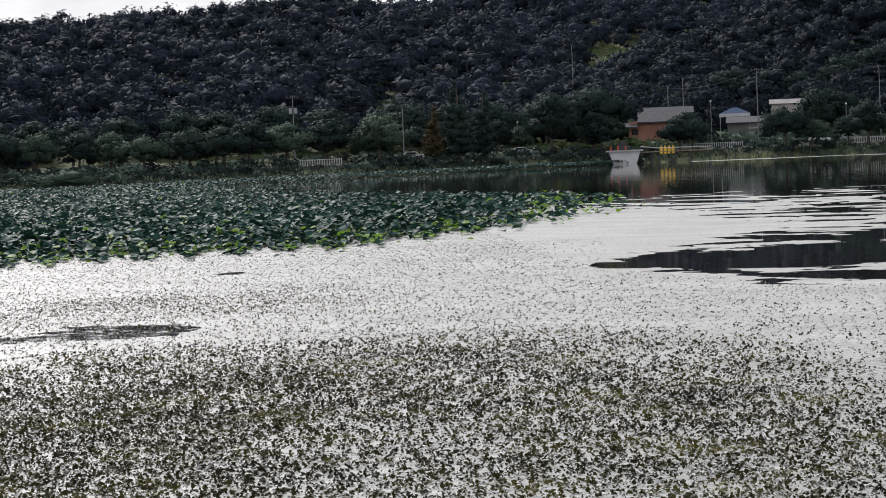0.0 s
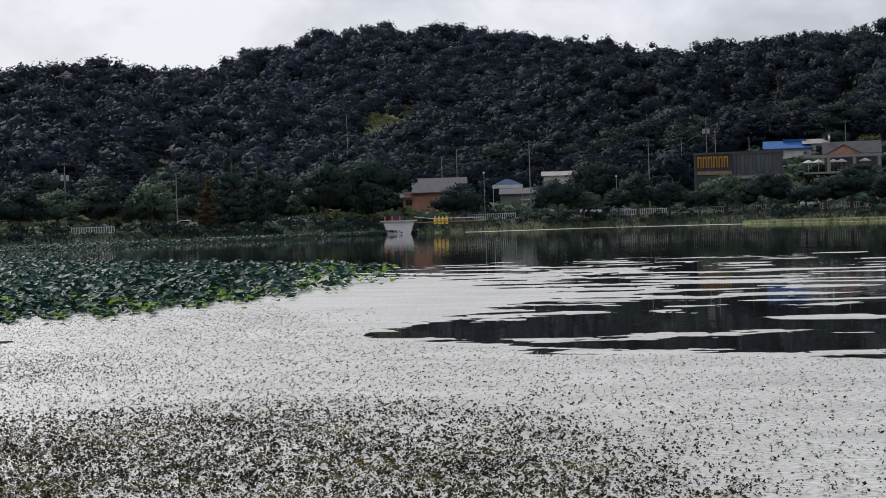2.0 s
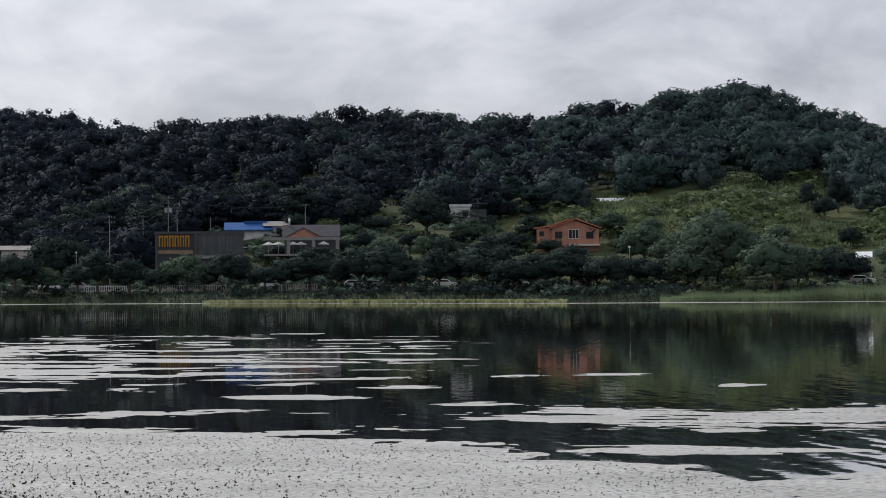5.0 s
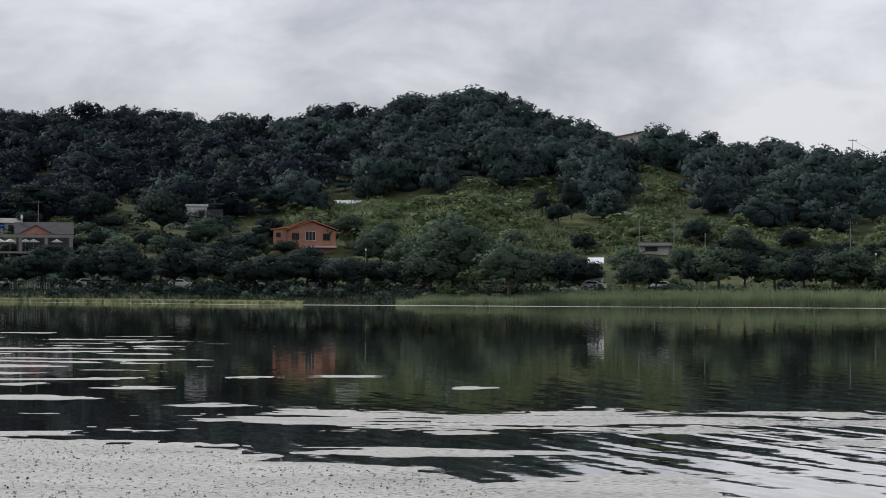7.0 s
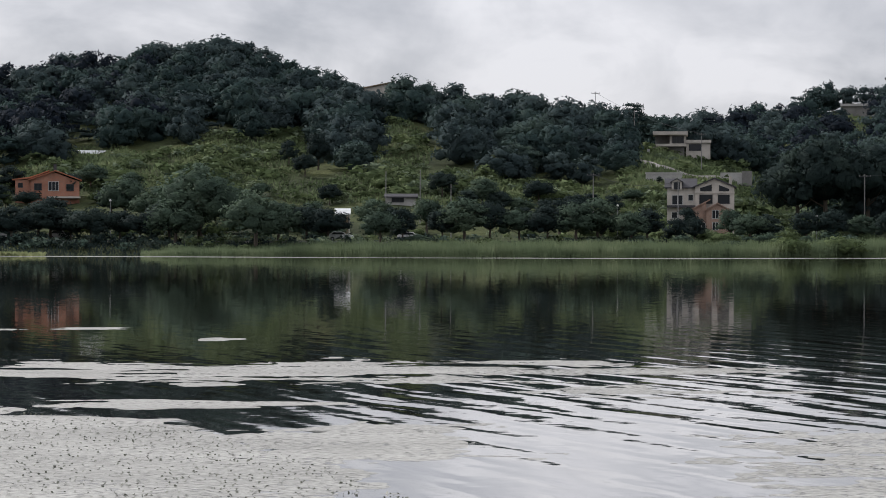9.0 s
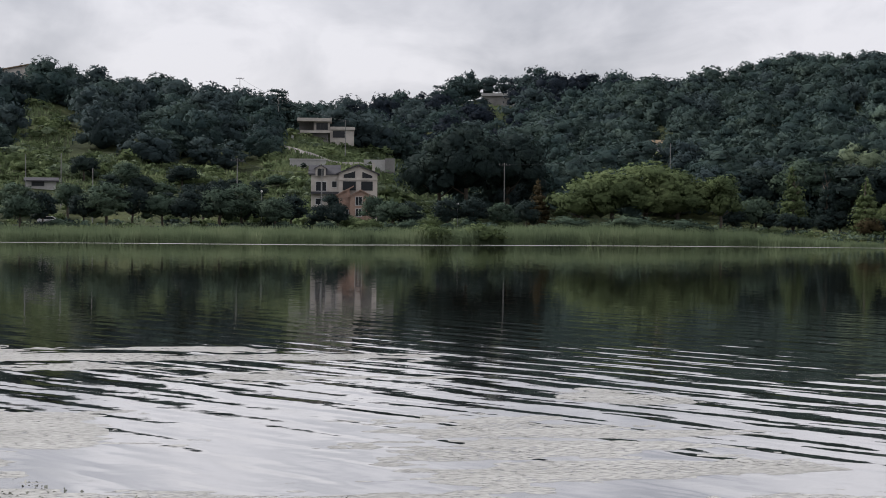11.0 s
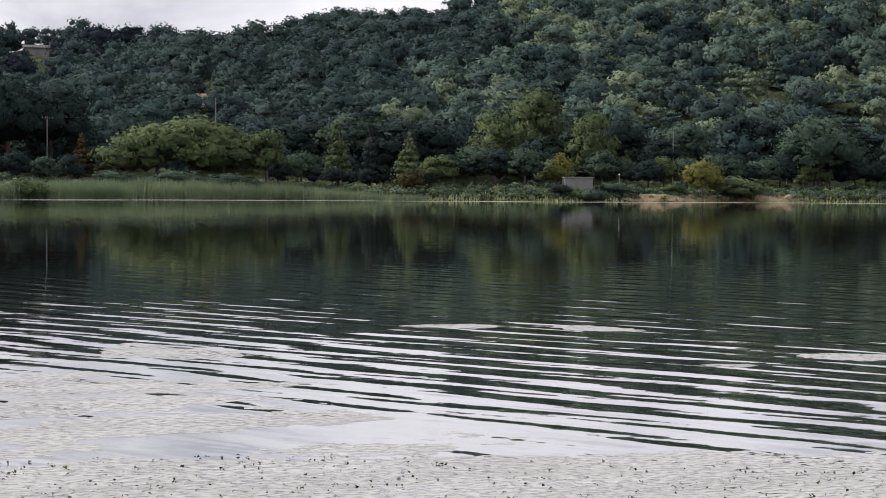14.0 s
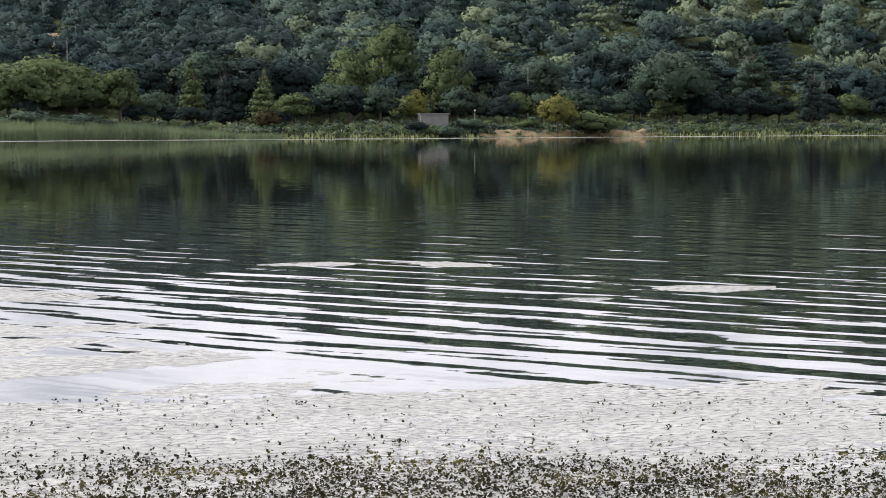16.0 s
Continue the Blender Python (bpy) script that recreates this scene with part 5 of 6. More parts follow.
# the cream villa with a brick annexe
v = House("villa", 10.28, 385, "cream three-storey villa with a gabled front and grey roof")
v.box("wall", -5.9, -1.0, 0, 8, None, 12.0, M_CREAM)
v.front("wall", [(-1.0, v.z), (5.9, v.z), (5.9, 12.1), (2.4, 13.5), (-1.0, 12.1)], -0.6, 8.2, M_CREAM)
v.roof_gable_side(-6.0, -1.0, 0, 8, 12.0, 13.5, M_SLATE)
v.roof_gable_front(-1.0, 5.9, -0.6, 8.2, 12.1, 13.55, M_SLATE)
v.front("dormer", [(-5.1, 11.6), (-3.3, 11.6), (-3.3, 13.0), (-4.2, 13.5), (-5.1, 13.0)], -0.5, 3, M_CREAM)
v.roof_gable_front(-5.1, -3.3, -0.5, 3, 13.0, 13.5, M_SLATE, 0.14, 0.25)
v.front("chimney", [(5.0, 12.0), (5.5, 12.0), (5.5, 14.1), (5.0, 14.1)], 3, 3.5, M_CREAM)
v.window(-4.2, 11.75, 0.9, 1.1, -0.5, M_DARK_METAL, 0)
v.window(-4.1, 9.0, 1.8, 1.6, 0, M_WHITE)
v.window(-1.75, 9.7, 0.8, 1.0, 0, M_WHITE, 0)
v.window(-4.6, 6.6, 0.9, 1.0, 0, M_WHITE, 0)
for x0, x1 in ((-0.15, 2.0), (3.1, 5.0)):
    v.window((x0 + x1) / 2, 9.2, x1 - x0, 1.45, -0.6, M_DARK_METAL, 0)
for pts in (((-0.1, 11.35), (1.95, 11.35), (1.95, 12.55), (-0.1, 11.9)), ((3.2, 11.35), (5.0, 11.35), (5.0, 11.75), (3.2, 12.45))):
    v.front("gable_window", pts, -0.66, -0.4, M_GLASS)
v.box("cornice", -1.05, 5.95, -0.75, -0.61, 10.95, 11.15, M_CREAM)
v.box("balcony", -5.95, -0.9, -1.1, -0.01, 8.45, 8.85, M_SLATE)
v.front("annexe", [(1.0, v.z), (4.9, v.z), (4.9, 8.0), (2.9, 9.1), (1.0, 8.0)], -4.2, -0.62, M_BRICK_TAN)
v.roof_gable_front(1.0, 4.9, -4.2, -0.95, 8.0, 9.1, M_BRICK_TAN, 0.18, 0.3)
v.front("annexe_wing", [(-2.0, v.z), (0.99, v.z), (0.99, 9.4), (-2.0, 7.8)], -2.6, -0.63, M_BRICK_TAN)
v.front("annexe_roof", [(-2.5, 7.55), (1.7, 9.75), (1.7, 9.95), (-2.5, 7.75)], -2.9, -0.95, M_BRICK_TAN)
v.window(2.6, 6.5, 1.1, 1.4, -4.2, M_WHITE)
v.window(2.6, 4.5, 0.95, 1.3, -4.2, M_WHITE)
v.window(0.2, 4.5, 1.2, 1.2, -2.6, M_WHITE)

# the upper villa on its knoll
u = House("modern_house", 9.78, 520, "flat-roofed modern house of pale concrete slabs on a knoll")
u.box("base", -6.8, 0.6, 0, 9, None, 24.9, M_CONCRETE)
u.box("floor_slab", -6.2, 1.0, -1.6, 9, 24.9, 25.5, M_CREAM)
u.box("wall", -2.9, 1.0, 0.4, 9, 25.5, 27.7, M_CREAM)
u.window(-0.9, 25.8, 2.6, 1.5, 0.4, M_DARK_METAL, 2)
u.box("wall_back", -6.4, -2.9, 3.5, 9, 25.5, 27.7, M_CONCRETE)
u.box("roof_slab", -6.9, 1.4, -1.4, 9.4, 27.7, 28.5, M_CREAM)
u.box("garage", 1.0, 6.8, 0.5, 8, None, 25.8, M_CREAM)
u.box("garage_roof", 0.95, 7.0, 0.0, 8.4, 25.81, 26.5, M_CREAM)
u.box("garage_opening", 1.7, 4.6, 0.42, 0.5, 23.9, 25.5, M_GLASS)
u.box("gate_post", -8.2, -7.6, -3, -2.4, None, 24.2, M_WHITE)

w = House("retaining_wall", 9.9, 452, "long pale concrete retaining wall below the drive", "wall")
w.box("wall", -8.4, -0.8, 0, 0.5, None, 16.4, M_CONCRETE_PALE)
w.box("coping", -8.5, -0.7, -0.1, 0.6, 16.4, 16.7, M_CONCRETE_PALE)
w2 = House("garden_wall", 11.2, 450, "whitewashed garden wall on the slope", "wall")
w2.box("wall", -3.2, 1.2, 0, 0.4, None, 16.6, M_CONCRETE_PALE)
w2.box("wall_step", 1.2, 3.3, 0.1, 0.5, None, 16.9, M_CONCRETE)

def build_drive():
    """The drive that bends up the knoll to the modern house."""
    bend = ((8.62, 492), (8.75, 484), (9.2, 469), (9.94, 463), (10.8, 458), (11.6, 455))
    V, F = [], []
    ts = np.linspace(0, len(bend) - 1, 41)
    hs, ds = np.interp(ts, range(len(bend)), [q[0] for q in bend]), np.interp(ts, range(len(bend)), [q[1] for q in bend])
    for a, d in zip(hs, ds):
        z = max(float(land(a, d - 2.4)), float(land(a, d + 2.4))) + 0.25
        for e in (-1.8, 1.8):
            V += [tuple(polar(a, d + e, z)), tuple(polar(a, d + e, z - 1.6))]
    for i in range(len(ts) - 1):
        b, c = 4 * i, 4 * i + 4
        F += [(b, c, c + 2, b + 2), (b, b + 1, c + 1, c), (b + 2, c + 2, c + 3, b + 3)]
    ob = new("driveway", mesh_arrays("driveway", V, F, [M_CONCRETE]))
    tagged(ob, "pale concrete drive bending up the grassy knoll", "driveway", kind="structure")


build_drive()

# the orange brick house
o = House("brick_house", -6.93, 430, "orange brick house with a terracotta gable roof")
o.front("wall", [(-3.2, o.z), (6.2, o.z), (6.2, 13.7), (1.0, 15.6), (-3.2, 14.2)], 0, 9, M_BRICK_ORANGE)
o.box("wing", -6.2, -3.2, 0.8, 9, None, 14.0, M_BRICK_ORANGE)
o.roof_gable_front(-3.2, 6.2, 0, 9, 14.0, 15.7, M_TERRACOTTA, 0.2, 0.5)
o.front("wing_roof", [(-6.8, 13.9), (-3.3, 14.3), (0.4, 15.75), (0.4, 15.9), (-3.4, 14.55), (-6.8, 14.1)], 0.5, 9.3, M_TERRACOTTA)
o.window(1.2, 11.9, 1.9, 1.7, 0, M_WHITE, 2)
o.window(-1.8, 12.0, 1.3, 1.2, 0, M_DARK_METAL)
o.window(4.4, 11.9, 1.3, 1.2, 0, M_DARK_METAL)
o.window(-5.2, 12.5, 0.8, 0.8, 0.8, M_DARK_METAL, 0)
o.box("balcony", 0.2, 6.4, -1.4, -0.01, 10.4, 10.75, M_CREAM)
o.box("chimney", 1.2, 1.8, 4, 4.6, 15.0, 17.2, M_DARK_METAL)

# the white house beside the round tree
t = House("white_house", -9.75, 480, "white two-storey house with a flat light roof")
t.box("wall", -2.4, 2.0, 0, 6, None, 20.2, M_WHITE)
t.box("roof_slab", -2.7, 2.3, -0.3, 6.3, 20.2, 20.7, M_WHITE)
t.box("shed", 2.01, 5.6, 1.0, 6, None, 19.6, M_DARK_METAL)
t.box("shed_roof", 1.9, 5.9, 0.6, 6.4, 20.71, 20.95, M_SLATE)
t.window(0.9, 18.2, 1.0, 1.2, 0, M_DARK_METAL, 0)
t.box("canopy", -2.4, 2.0, -0.8, -0.01, 17.3, 17.5, M_WHITE)

# greenhouse
g = House("greenhouse", -5.73, 500, "long low greenhouse under white plastic film", "greenhouse")
pts = [(3.0 * math.cos(q), 1.6 * math.sin(q)) for q in np.linspace(0, math.pi, 9)]
g.side("cover", [(y + 3, z + 21.1) for y, z in pts], -3.9, 3.9, M_SILVER)
g.box("footing", -3.9, 3.9, 0.1, 5.9, None, 21.1, M_CONCRETE)

# cafe with the long glazed front and the roof sign
c = House("cafe", -16.7, 440, "dark glazed cafe building with a roof-edge sign", "cafe")
c.box("body", -8.8, 8.8, 0.3, 9, None, 13.6, M_DARK_METAL)
c.box("roof_frame", -9.0, 9.0, -0.2, 9.2, 13.6, 14.1, M_SLATE)
c.box("sill", -1.0, 9.0, -0.25, 0.29, 8.6, 9.2, M_CONCRETE)
for i in range(12):
    x = -1.0 + 0.8 * i
    part("pane", box(x + 0.05, x + 0.75, 0.18, 0.29, 9.2 - c.z, 13.6 - c.z), M_CURTAIN, c.ob)
    part("mullion", box(x - 0.05, x + 0.05, 0.05, 0.29, 9.2 - c.z, 13.6 - c.z), M_DARK_METAL, c.ob)
for x in (-8.8, -0.9, 8.5):
    c.box("pillar", x, x + 0.5, -0.3, 0.28, None, 13.59, M_SLATE)
c.box("band", -8.2, -1.2, -0.02, 0.28, 9.6, 10.3, M_WOOD)
# the sign: six plain orange blocks with dark notches
for i in range(6):
    x = -8.1 + 1.06 * i
    part("sign_letter", prism([(x, 11.0 - c.z), (x + 0.28, 11.0 - c.z), (x + 0.28, 12.9 - c.z), (x + 0.62, 12.9 - c.z), (x + 0.62, 11.0 - c.z), (x + 0.86, 11.0 - c.z), (x + 0.86, 13.3 - c.z), (x, 13.3 - c.z)], -0.25, -0.12), M_ORANGE, c.ob, "orange block of the roof sign")

# the blue-roofed house
bh = House("blue_roofed_house", -15.2, 472, "low white house with a bright blue metal roof")
bh.box("wall", -6.6, 3.4, 0, 7, None, 15.4, M_WHITE)
bh.side("roof", [(-0.8, 15.2), (3.5, 16.9), (7.8, 15.2), (7.8, 15.0), (-0.8, 15.0)], -6.9, 3.7, M_TIN_BLUE)
bh.box("roof_lantern", -2.6, 2.4, 2.6, 4.4, 16.6, 17.2, M_TIN_BLUE)
bh.box("annexe", 3.41, 7.0, 0.5, 7, None, 16.0, M_CONCRETE_PALE)
bh.side("annexe_roof", [(0.0, 16.01), (3.5, 17.1), (7.3, 16.01)], 1.5, 7.3, M_CONCRETE)
bh.window(-3.4, 13.6, 1.6, 1.2, 0, M_DARK_METAL)
bh.window(5.0, 14.3, 0.9, 1.2, 0.5, M_DARK_METAL, 0)

# the terrace restaurant
te = House("terrace_restaurant", -13.75, 440, "terrace restaurant with a slate roof and concrete pergola", "restaurant")
te.box("body", -5.4, 5.7, 3.0, 10, None, 13.2, M_SLATE)
te.side("roof", [(2.4, 13.0), (6.5, 15.5), (10.6, 13.0), (10.6, 12.8), (2.4, 12.8)], -5.8, 6.0, M_SLATE)
te.front("pediment", [(-5.0, 12.9), (2.0, 12.9), (-1.4, 14.7)], 2.2, 3.4, M_BRICK_RED)
te.roof_gable_front(-5.0, 2.0, 2.2, 3.4, 12.9, 14.7, M_SLATE, 0.15, 0.3)
te.box("beam", -9.6, 6.0, -0.5, 0.2, 12.2, 12.8, M_CONCRETE)
for x in (-4.9, 0.2, 5.1):
    te.box("pillar", x, x + 0.7, -0.45, 0.15, 9.4, 12.2, M_CONCRETE)
te.box("terrace_floor", -9.6, 6.0, -1.2, 3.0, 9.0, 9.4, M_CONCRETE)
te.box("podium", -2.4, 5.8, -1.0, 2.9, None, 8.99, M_CONCRETE)
te.box("glass_balustrade", -2.4, 5.9, -1.15, -1.08, 9.41, 10.3, M_CURTAIN)
te.box("duct", -4.6, -4.2, 6.0, 6.4, 15.0, 17.0, M_STEEL)
te.side("duct_top", [(4.4, 16.2), (6.3, 17.0), (6.3, 16.6), (4.4, 15.8)], -4.6, -4.2, M_STEEL)


def parasol(x, y):
    p = te.ob.matrix_world @ Vector((x, y, 9.4 - te.z))
    ob = thing("parasol", p, 13.75, "open white parasol on the terrace", "parasol", "parasols on the terrace")
    part("pole", tube([(0, 0, 0), (0, 0, 2.3)], [0.04, 0.04]), M_STEEL, ob)
    bm = bmesh.new()
    top = bm.verts.new((0, 0, 2.55))
    ring = [bm.verts.new((1.25 * math.cos(q), 1.25 * math.sin(q), 1.95)) for q in (math.pi * i / 4 for i in range(8))]
    low = [bm.verts.new((1.2 * math.cos(q), 1.2 * math.sin(q), 1.85)) for q in (math.pi * i / 4 for i in range(8))]
    for i in range(8):
        bm.faces.new((top, ring[i], ring[(i + 1) % 8]))
        bm.faces.new((ring[i], low[i], low[(i + 1) % 8], ring[(i + 1) % 8]))
    part("canopy", bm, M_WHITE, ob)


bpy.context.view_layer.update()
for x, y in ((-8.6, 1.2), (-6.6, 0.9), (-3.6, 1.3), (-2.0, 0.8), (2.6, 0.9)):
    parasol(x, y)

# the brick restaurant and the low white sheds near the landing
r = House("lakeside_restaurant", -24.85, 450, "red brick restaurant with a grey metal roof", "restaurant")
r.box("wall", -5.6, 3.0, 0, 9, None, 8.3, M_BRICK_RED)
r.box("panel", -1.5, 2.6, -0.12, -0.004, 6.2, 8.0, M_BRICK_ORANGE)
r.side("roof", [(-1.0, 8.1), (4.5, 10.3), (10.0, 8.1), (10.0, 7.9), (-1.0, 7.9)], -3.8, 5.6, M_SLATE)
r.side("roof_low", [(-1.6, 7.2), (0.6, 8.0), (0.6, 7.8), (-1.6, 7.0)], -6.3, -3.81, M_SLATE)
r.side("roof_back", [(5, 9.8), (8.5, 11.2), (12, 9.8), (12, 9.6), (5, 9.6)], -2.5, 8.0, M_SLATE)
r.box("wing", 3.01, 7.0, 1, 9, None, 7.6, M_CREAM)
r.window(-4.4, 5.6, 1.2, 1.0, 0, M_DARK_METAL)
s = House("white_shed", -22.0, 462, "row of low white sheds with grey sheet roofs", "shed")
s.box("front_wall", -7.9, 4.0, 0, 6, None, 7.4, M_CONCRETE)
s.side("front_roof", [(-0.6, 7.3), (6.4, 8.6), (6.4, 8.4), (-0.6, 7.1)], -8.2, 4.3, M_SLATE)
s.box("tall_wall", 1.5, 8.2, 6.2, 13, None, 11.0, M_CREAM)
s.side("tall_roof", [(5.6, 11.0), (9.6, 12.0), (13.6, 11.0)], 1.0, 8.8, M_CONCRETE)
s.box("awning", -3.6, 0.8, -1.6, -0.7, 5.9, 6.15, M_WHITE)
s.window(3.6, 8.9, 1.2, 1.1, 6.2, M_DARK_METAL)
tent = House("tent", -22.78, 455, "pale blue and white canopy tent by the sheds", "tent")
tent.front("peak", [(-3.2, 9.2), (3.2, 9.2), (0.5, 10.4), (-0.5, 10.4)], 0, 4, M_BLUE)
tent.box("valance", -3.2, 3.2, -0.06, 4.06, 8.5, 9.19, M_WHITE)
for x in (-3.1, 3.0):
    tent.box("leg", x, x + 0.12, 0.0, 0.12, None, 8.5, M_STEEL)

# sheds on the slope, huts
sh = House("garden_shed", 0.82, 375, "small cream shed with a pale sheet roof", "shed")
sh.box("wall", -1.2, 1.2, 0, 2.5, None, 7.2, M_CREAM)
sh.side("roof", [(-0.5, 7.1), (1.2, 8.0), (3.0, 7.3), (3.0, 7.1), (1.2, 7.8), (-0.5, 6.9)], -1.5, 1.3, M_SILVER)
sh.box("door", 0.1, 0.9, -0.05, -0.004, None, 6.5, M_WOOD)
lh = House("farm_hut", 2.35, 412, "long low farm hut with a dark roof", "hut")
lh.box("wall", -2.8, 2.8, 0, 4, None, 10.75, M_CONCRETE_PALE)
lh.side("roof", [(-0.5, 10.75), (2.0, 11.35), (4.5, 10.75), (4.5, 10.55), (-0.5, 10.55)], -3.2, 3.3, M_SLATE)
lh.window(-0.6, 9.75, 2.2, 0.7, 0, M_DARK_METAL, 2)
hh = House("hilltop_house", 1.77, 600, "pale house with a single-pitch brown roof on the hilltop")
hh.box("wall", -4.2, 3.6, 0, 6, None, 44.2, M_CREAM)
hh.front("roof", [(-5.0, 44.4), (4.2, 46.3), (4.2, 46.0), (-5.0, 44.1)], -0.5, 6.5, M_WOOD)
hh.front("gable", [(-4.2, 44.21), (3.6, 44.21), (3.6, 45.8)], 0.02, 5.9, M_CREAM)
h2 = House("ridge_house", 14.4, 770, "low dark house with a flat roof under the ridge pines")
h2.box("wall", -6.0, 6.0, 0, 7, None, 49.3, M_CONCRETE)
h2.box("roof", -6.6, 6.6, -0.8, 7.6, 49.3, 50.2, M_CONCRETE_PALE)
h3 = House("hut", 18.55, 535, "small white hut with a red-brown roof in the wood", "hut")
h3.box("wall", -1.4, 1.4, 0, 3, None, 23.9, M_WHITE)
h3.side("roof", [(-0.4, 23.8), (1.5, 24.7), (3.4, 23.8)], -1.8, 1.8, M_WOOD)
h4 = House("pavilion", 30.35, 470, "small pavilion with a red tiled roof among trees", "pavilion")
h4.front("roof", [(-2.4, 11.9), (2.4, 11.9), (0.3, 13.2), (-0.3, 13.2)], 0, 4, M_RED)
for x in (-1.9, 1.75):
    h4.box("pillar", x, x + 0.18, 0.4, 0.58, None, 11.89, M_WOOD)
cs = House("concrete_shelter", 28.55, 400, "pale concrete shelter box at the water path", "shelter", 12)
cs.box("wall", -2.7, 2.5, 0, 3, None, 4.3, M_CONCRETE)
cs.box("roof_slab", -2.9, 2.7, -0.2, 3.2, 4.3, 4.5, M_CONCRETE)
cs.box("joint", -1.32, -1.24, -0.02, -0.003, 2.5, 4.69, M_CONCRETE)


# ---- poles, cables, lamps ----
TOPS = {}


def utility_pole(name_key, a, d, top_e, arms=1, boxy=False):
    z0 = float(land(a, d))
    h = EYE.z + d * math.tan(radians(top_e)) - z0
    ob = thing("utility_pole", polar(a, d, z0 - 0.1), -a + rng.uniform(-20, 20), "grey concrete utility pole with steel crossarms" if arms else "slim grey concrete pole", "utility pole", "utility poles")
    part("shaft", tube([(0, 0, -0.3), (0, 0, h)], [0.11, 0.065], 8), M_POLE, ob)
    for i in range(arms):
        z = h - 0.5 - 1.0 * i
        part("crossarm", box(-1.1, 1.1, -0.2, -0.13, z, z + 0.12), M_DARK_METAL, ob)
        for x in (-1.0, -0.35, 0.35, 1.0):
            part("insulator", tube([(x, -0.16, z + 0.12), (x, -0.16, z + 0.36)], [0.06, 0.04]), M_CONCRETE, ob)
    if boxy:
        part("transformer", tube([(0.45, 0, h - 3.3), (0.45, 0, h - 2.3)], [0.32, 0.32], 10), M_STEEL, ob)
        part("transformer", tube([(-0.45, 0, h - 3.3), (-0.45, 0, h - 2.3)], [0.32, 0.32], 10), M_STEEL, ob)
    TOPS[name_key] = polar(a, d, z0 + h - 0.3)


for row in (
    ("a", -34.43, 395, 1.73, 1, True), ("b", -31.54, 405, 1.32, 0, False), ("c", -22.18, 425, 1.93, 1, False), ("d", -19.03, 430, 1.86, 2, False), ("e", -17.5, 455, 2.35, 2, True), ("f", -17.27, 460, 2.09, 1, False),
    ("g", -18.16, 470, 1.87, 1, False), ("h", -24.11, 470, 1.74, 0, False), ("i", -24.51, 475, 1.53, 0, False), ("j", -26.99, 560, 2.74, 0, False), ("k", -16.39, 452, 1.79, 0, False), ("l", -13.89, 470, 2.15, 1, False),
    ("m", 7.5, 560, 3.85, 1, False), ("n", 8.53, 540, 3.36, 0, False), ("o", 10.3, 480, 2.76, 1, False), ("p", 9.69, 360, 1.52, 0, False), ("q", 7.45, 370, 1.71, 1, False), ("r", 1.95, 385, 1.74, 0, False), ("s", 2.86, 390, 1.78, 0, False),
    ("t", 3.68, 372, 1.4, 0, False), ("u", 14.53, 405, 1.67, 1, False), ("v", 18.91, 430, 2.22, 0, False), ("w", 23.67, 443, 1.71, 1, False), ("x", 27.2, 436, 1.47, 1, False), ("y", 31.01, 446, 1.49, 1, False),
    ("z", 33.98, 458, 1.42, 1, False), ("aa", 37.27, 473, 1.39, 1, False),
):
    utility_pole(*row)


def cable(p, q, sag):
    pts = [p.lerp(q, i / 12) - Vector((0, 0, sag * 4 * (i / 12) * (1 - i / 12))) for i in range(13)]
    ob = part("cable", tube(pts, [0.028] * 13, 4), M_DARK_METAL)
    tagged(ob, "thin black overhead cable between utility poles", "cable", "overhead cables")


for p, q in (("a", "b"), ("b", "i"), ("i", "c"), ("c", "d"), ("d", "e"), ("e", "l"), ("w", "x"), ("x", "y"), ("y", "z"), ("z", "aa"), ("u", "v"), ("v", "w"), ("q", "p"), ("o", "m")):
    cable(TOPS[p], TOPS[q], 1.3)
    if p in ("w", "x", "c", "d"):
        cable(TOPS[p] - Vector((0, 0, 1.8)), TOPS[q] - Vector((0, 0, 1.8)), 1.6)


def street_lamp(a, u, h=4.6):
    d = float(shore(a)) + u
    ob = thing("street_lamp", polar(a, d, float(land(a, d)) - 0.05), -a, "white globe street lamp beside the lake path", "street lamp", "globe lamps")
    part("pole", tube([(0, 0, 0), (0, 0, h)], [0.07, 0.05], 8), M_STEEL, ob)
    bm = bmesh.new()
    bmesh.ops.create_uvsphere(bm, u_segments=10, v_segments=7, radius=0.2, matrix=Matrix.Translation((0, 0, h + 0.25)))
    part("globe", bm, M_WHITE, ob, smooth=True)


for a, u, h in ((-38.9, 33, 5.0), (-32.6, 36, 7.0), (-28.5, 38, 6.0), (-23.4, 30, 9.0), (-19.9, 20, 7.5), (-5.3, 28, 6.5), (8.1, 24, 6.0), (13.3, 22, 4.5), (29.6, 14, 3.0)):
    street_lamp(a, u, h)


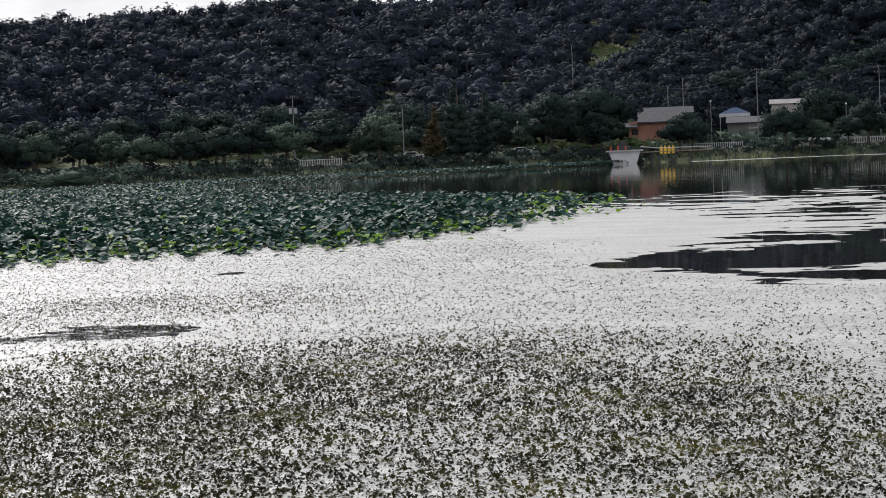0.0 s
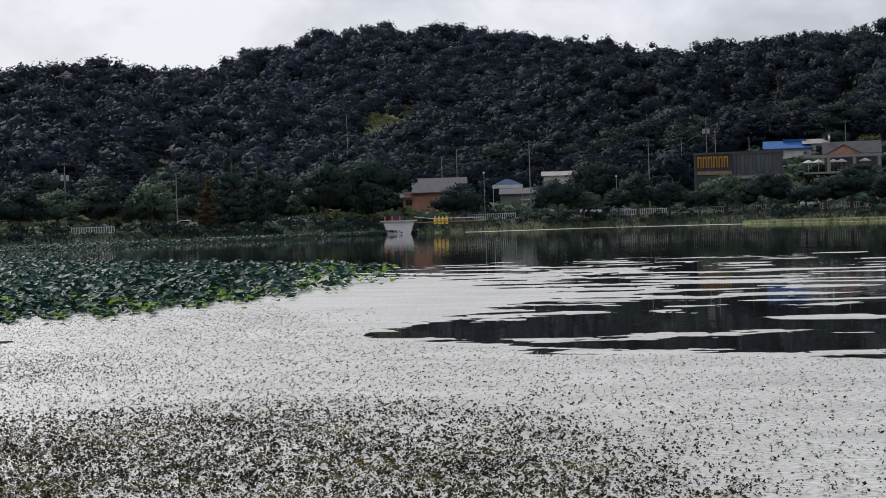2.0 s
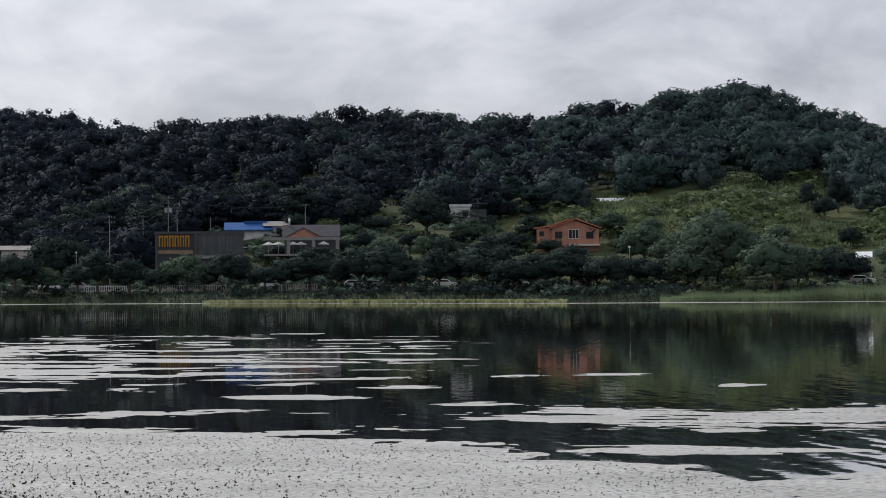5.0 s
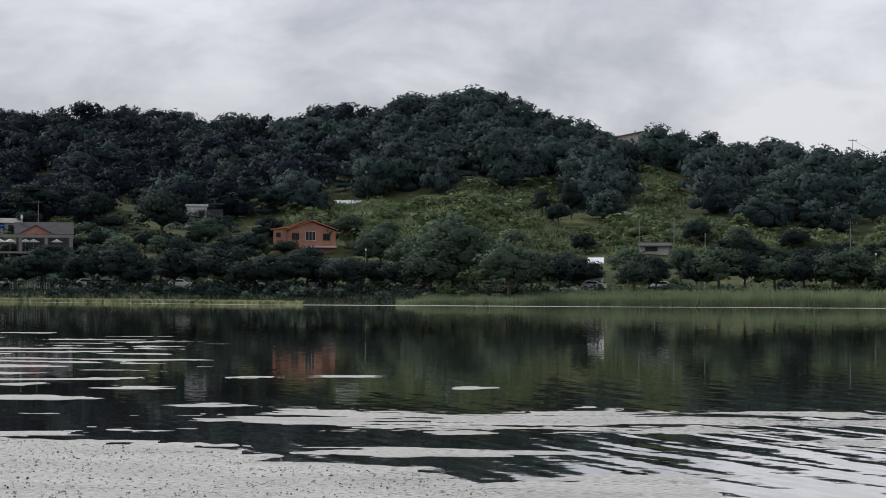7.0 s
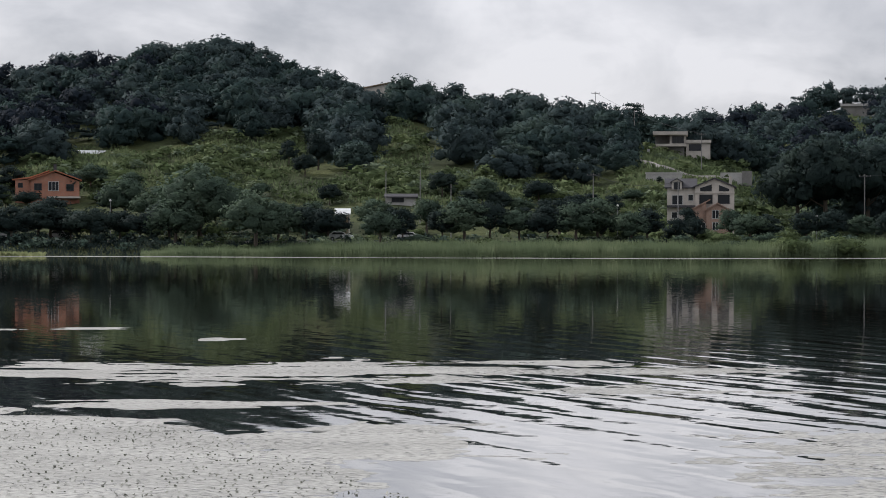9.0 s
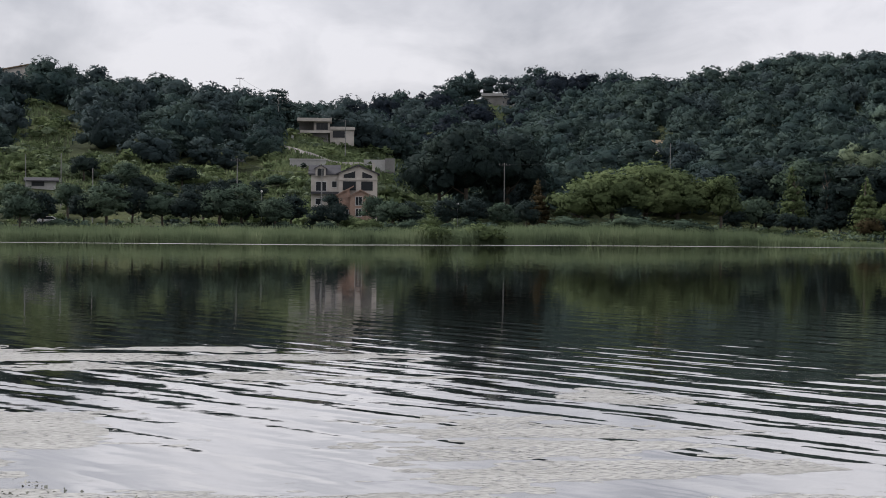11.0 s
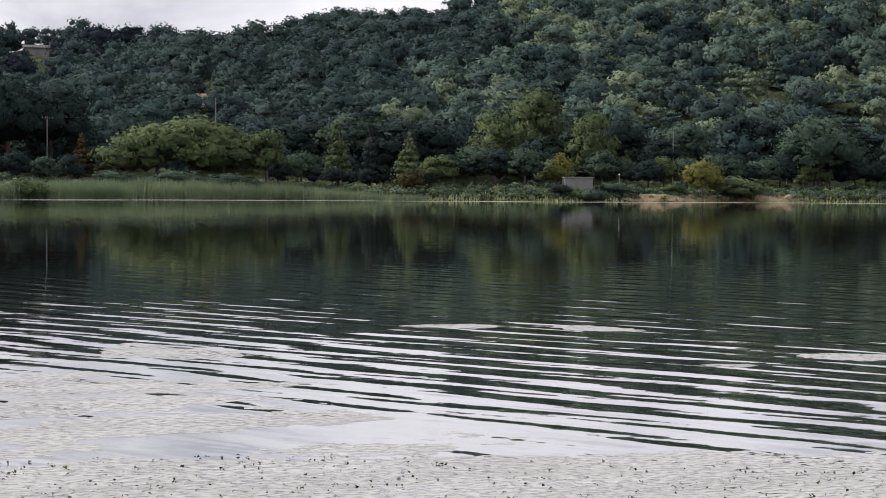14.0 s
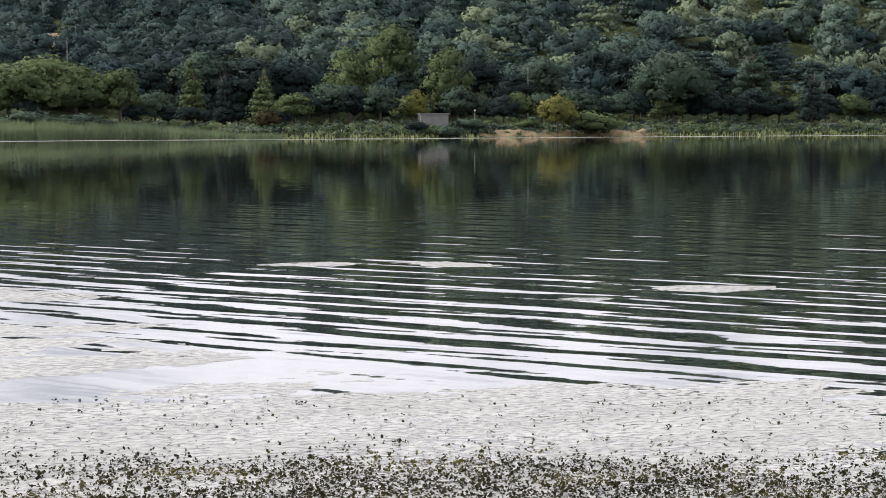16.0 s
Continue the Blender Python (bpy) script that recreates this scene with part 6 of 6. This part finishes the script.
def car(a, u, paint, words):
    d = float(shore(a)) + u
    ob = thing("car", polar(a, d, float(land(a, float(shore(a)) + 27)) + 0.2), -a + rng.uniform(-4, 4), words, "car", "cars on the lake road")
    body = prism([(-2.15, 0.35), (2.1, 0.35), (2.15, 0.75), (1.95, 0.92), (1.0, 1.0), (0.45, 1.45), (-1.2, 1.5), (-1.85, 1.02), (-2.15, 0.95)], -0.85, 0.85)
    bmesh.ops.bevel(body, geom=[e for e in body.edges], offset=0.06, segments=1, affect="EDGES")
    part("body", body, paint, ob)
    part("side_windows", prism([(-1.55, 1.03), (0.75, 1.03), (0.4, 1.38), (-1.15, 1.42)], -0.87, 0.87), M_GLASS, ob)
    for x in (-1.35, 1.3):
        for y in (-0.78, 0.78):
            wheel = part("wheel", tube([(x, y - 0.11, 0.32), (x, y + 0.11, 0.32)], [0.32, 0.32], 12), M_RUBBER, ob)
            part("rim", tube([(x, y - 0.12, 0.32), (x, y + 0.12, 0.32)], [0.18, 0.18], 8), M_STEEL, wheel)


for a, u, m, words in (
    (-38.2, 27, M_WHITE, "white saloon car parked on the lake road"), (-31.3, 27, M_WHITE, "white saloon car parked on the lake road"), (-28.4, 27, M_WHITE, "white saloon car parked on the lake road"), (-20.6, 26, M_WHITE, "white saloon car parked on the lake road"),
    (-19.8, 26, M_STEEL, "silver car parked on the lake road"), (-14.8, 26, M_WHITE, "white saloon car parked on the lake road"), (-12.6, 26, M_WHITE, "white saloon car parked on the lake road"), (-12.05, 26, M_STEEL, "silver car parked on the lake road"),
    (-10.2, 26, M_WHITE, "white saloon car parked on the lake road"), (-8.3, 26, M_WHITE, "white saloon car parked on the lake road"), (-6.6, 26, M_WHITE, "white saloon car parked on the lake road"), (0.75, 26, M_SILVER, "pale car parked by the shed"), (2.6, 27, M_WHITE, "white saloon car parked on the lake road"),
):
    car(a, u, m, words)


# ---- hedge and bare earth ----
def build_hedge(a0, a1, d, h):
    n = 900
    half = radians(a1 - a0) / 2 * d
    mid = (a0 + a1) / 2
    ob = thing("hedge", polar(mid, d, float(land(mid, d))), -mid, "clipped bright green hedge along the path", "hedge")
    c = np.stack([rng.uniform(-half, half, n), rng.uniform(-0.6, 0.6, n), rng.uniform(0.05, h, n)], 1)
    nn = c * np.array([0.0, 1.0, 0.4]) + np.array([0, -0.4, 0.3])
    v, f = tufts(rng, c, nn, 0.2, 0.5)
    leaves = new("leaves", mesh_arrays("leaves", v, f, [M_LEAF_LIGHT]))
    leaves.parent = ob
    part("twigs", box(-half + 0.1, half - 0.1, -0.42, 0.42, 0.0, h - 0.15), M_LEAF_SHORE, ob)


build_hedge(7.0, 8.4, 350, 1.3)


def build_earth():
    V, F = [], []
    hs = np.arange(29.6, 34.6, 0.06)
    us = np.linspace(-0.5, 5.5, 9)
    for a in hs:
        for i, u in enumerate(us):
            d = float(shore(a)) + u
            fade = min(1.0, (a - 29.6) / 0.5, (34.55 - a) / 0.5) * math.sin(math.pi * i / 8)
            p = polar(a, d)
            V.append(tuple(polar(a, d, float(land(a, d)) - 0.12 + max(0, fade) * (0.65 + 0.75 * noise.noise(Vector((p.x * 0.45, p.y * 0.9, 2)))))))
    n = len(us)
    for i in range(len(hs) - 1):
        for j in range(n - 1):
            F.append((i * n + j, (i + 1) * n + j, (i + 1) * n + j + 1, i * n + j + 1))
    ob = new("earth_bank", mesh_arrays("earth_bank", V, F, [M_EARTH], smooth=True))
    tagged(ob, "slumped bank of bare brown earth at the waterline", "earth bank", kind="structure")


build_earth()
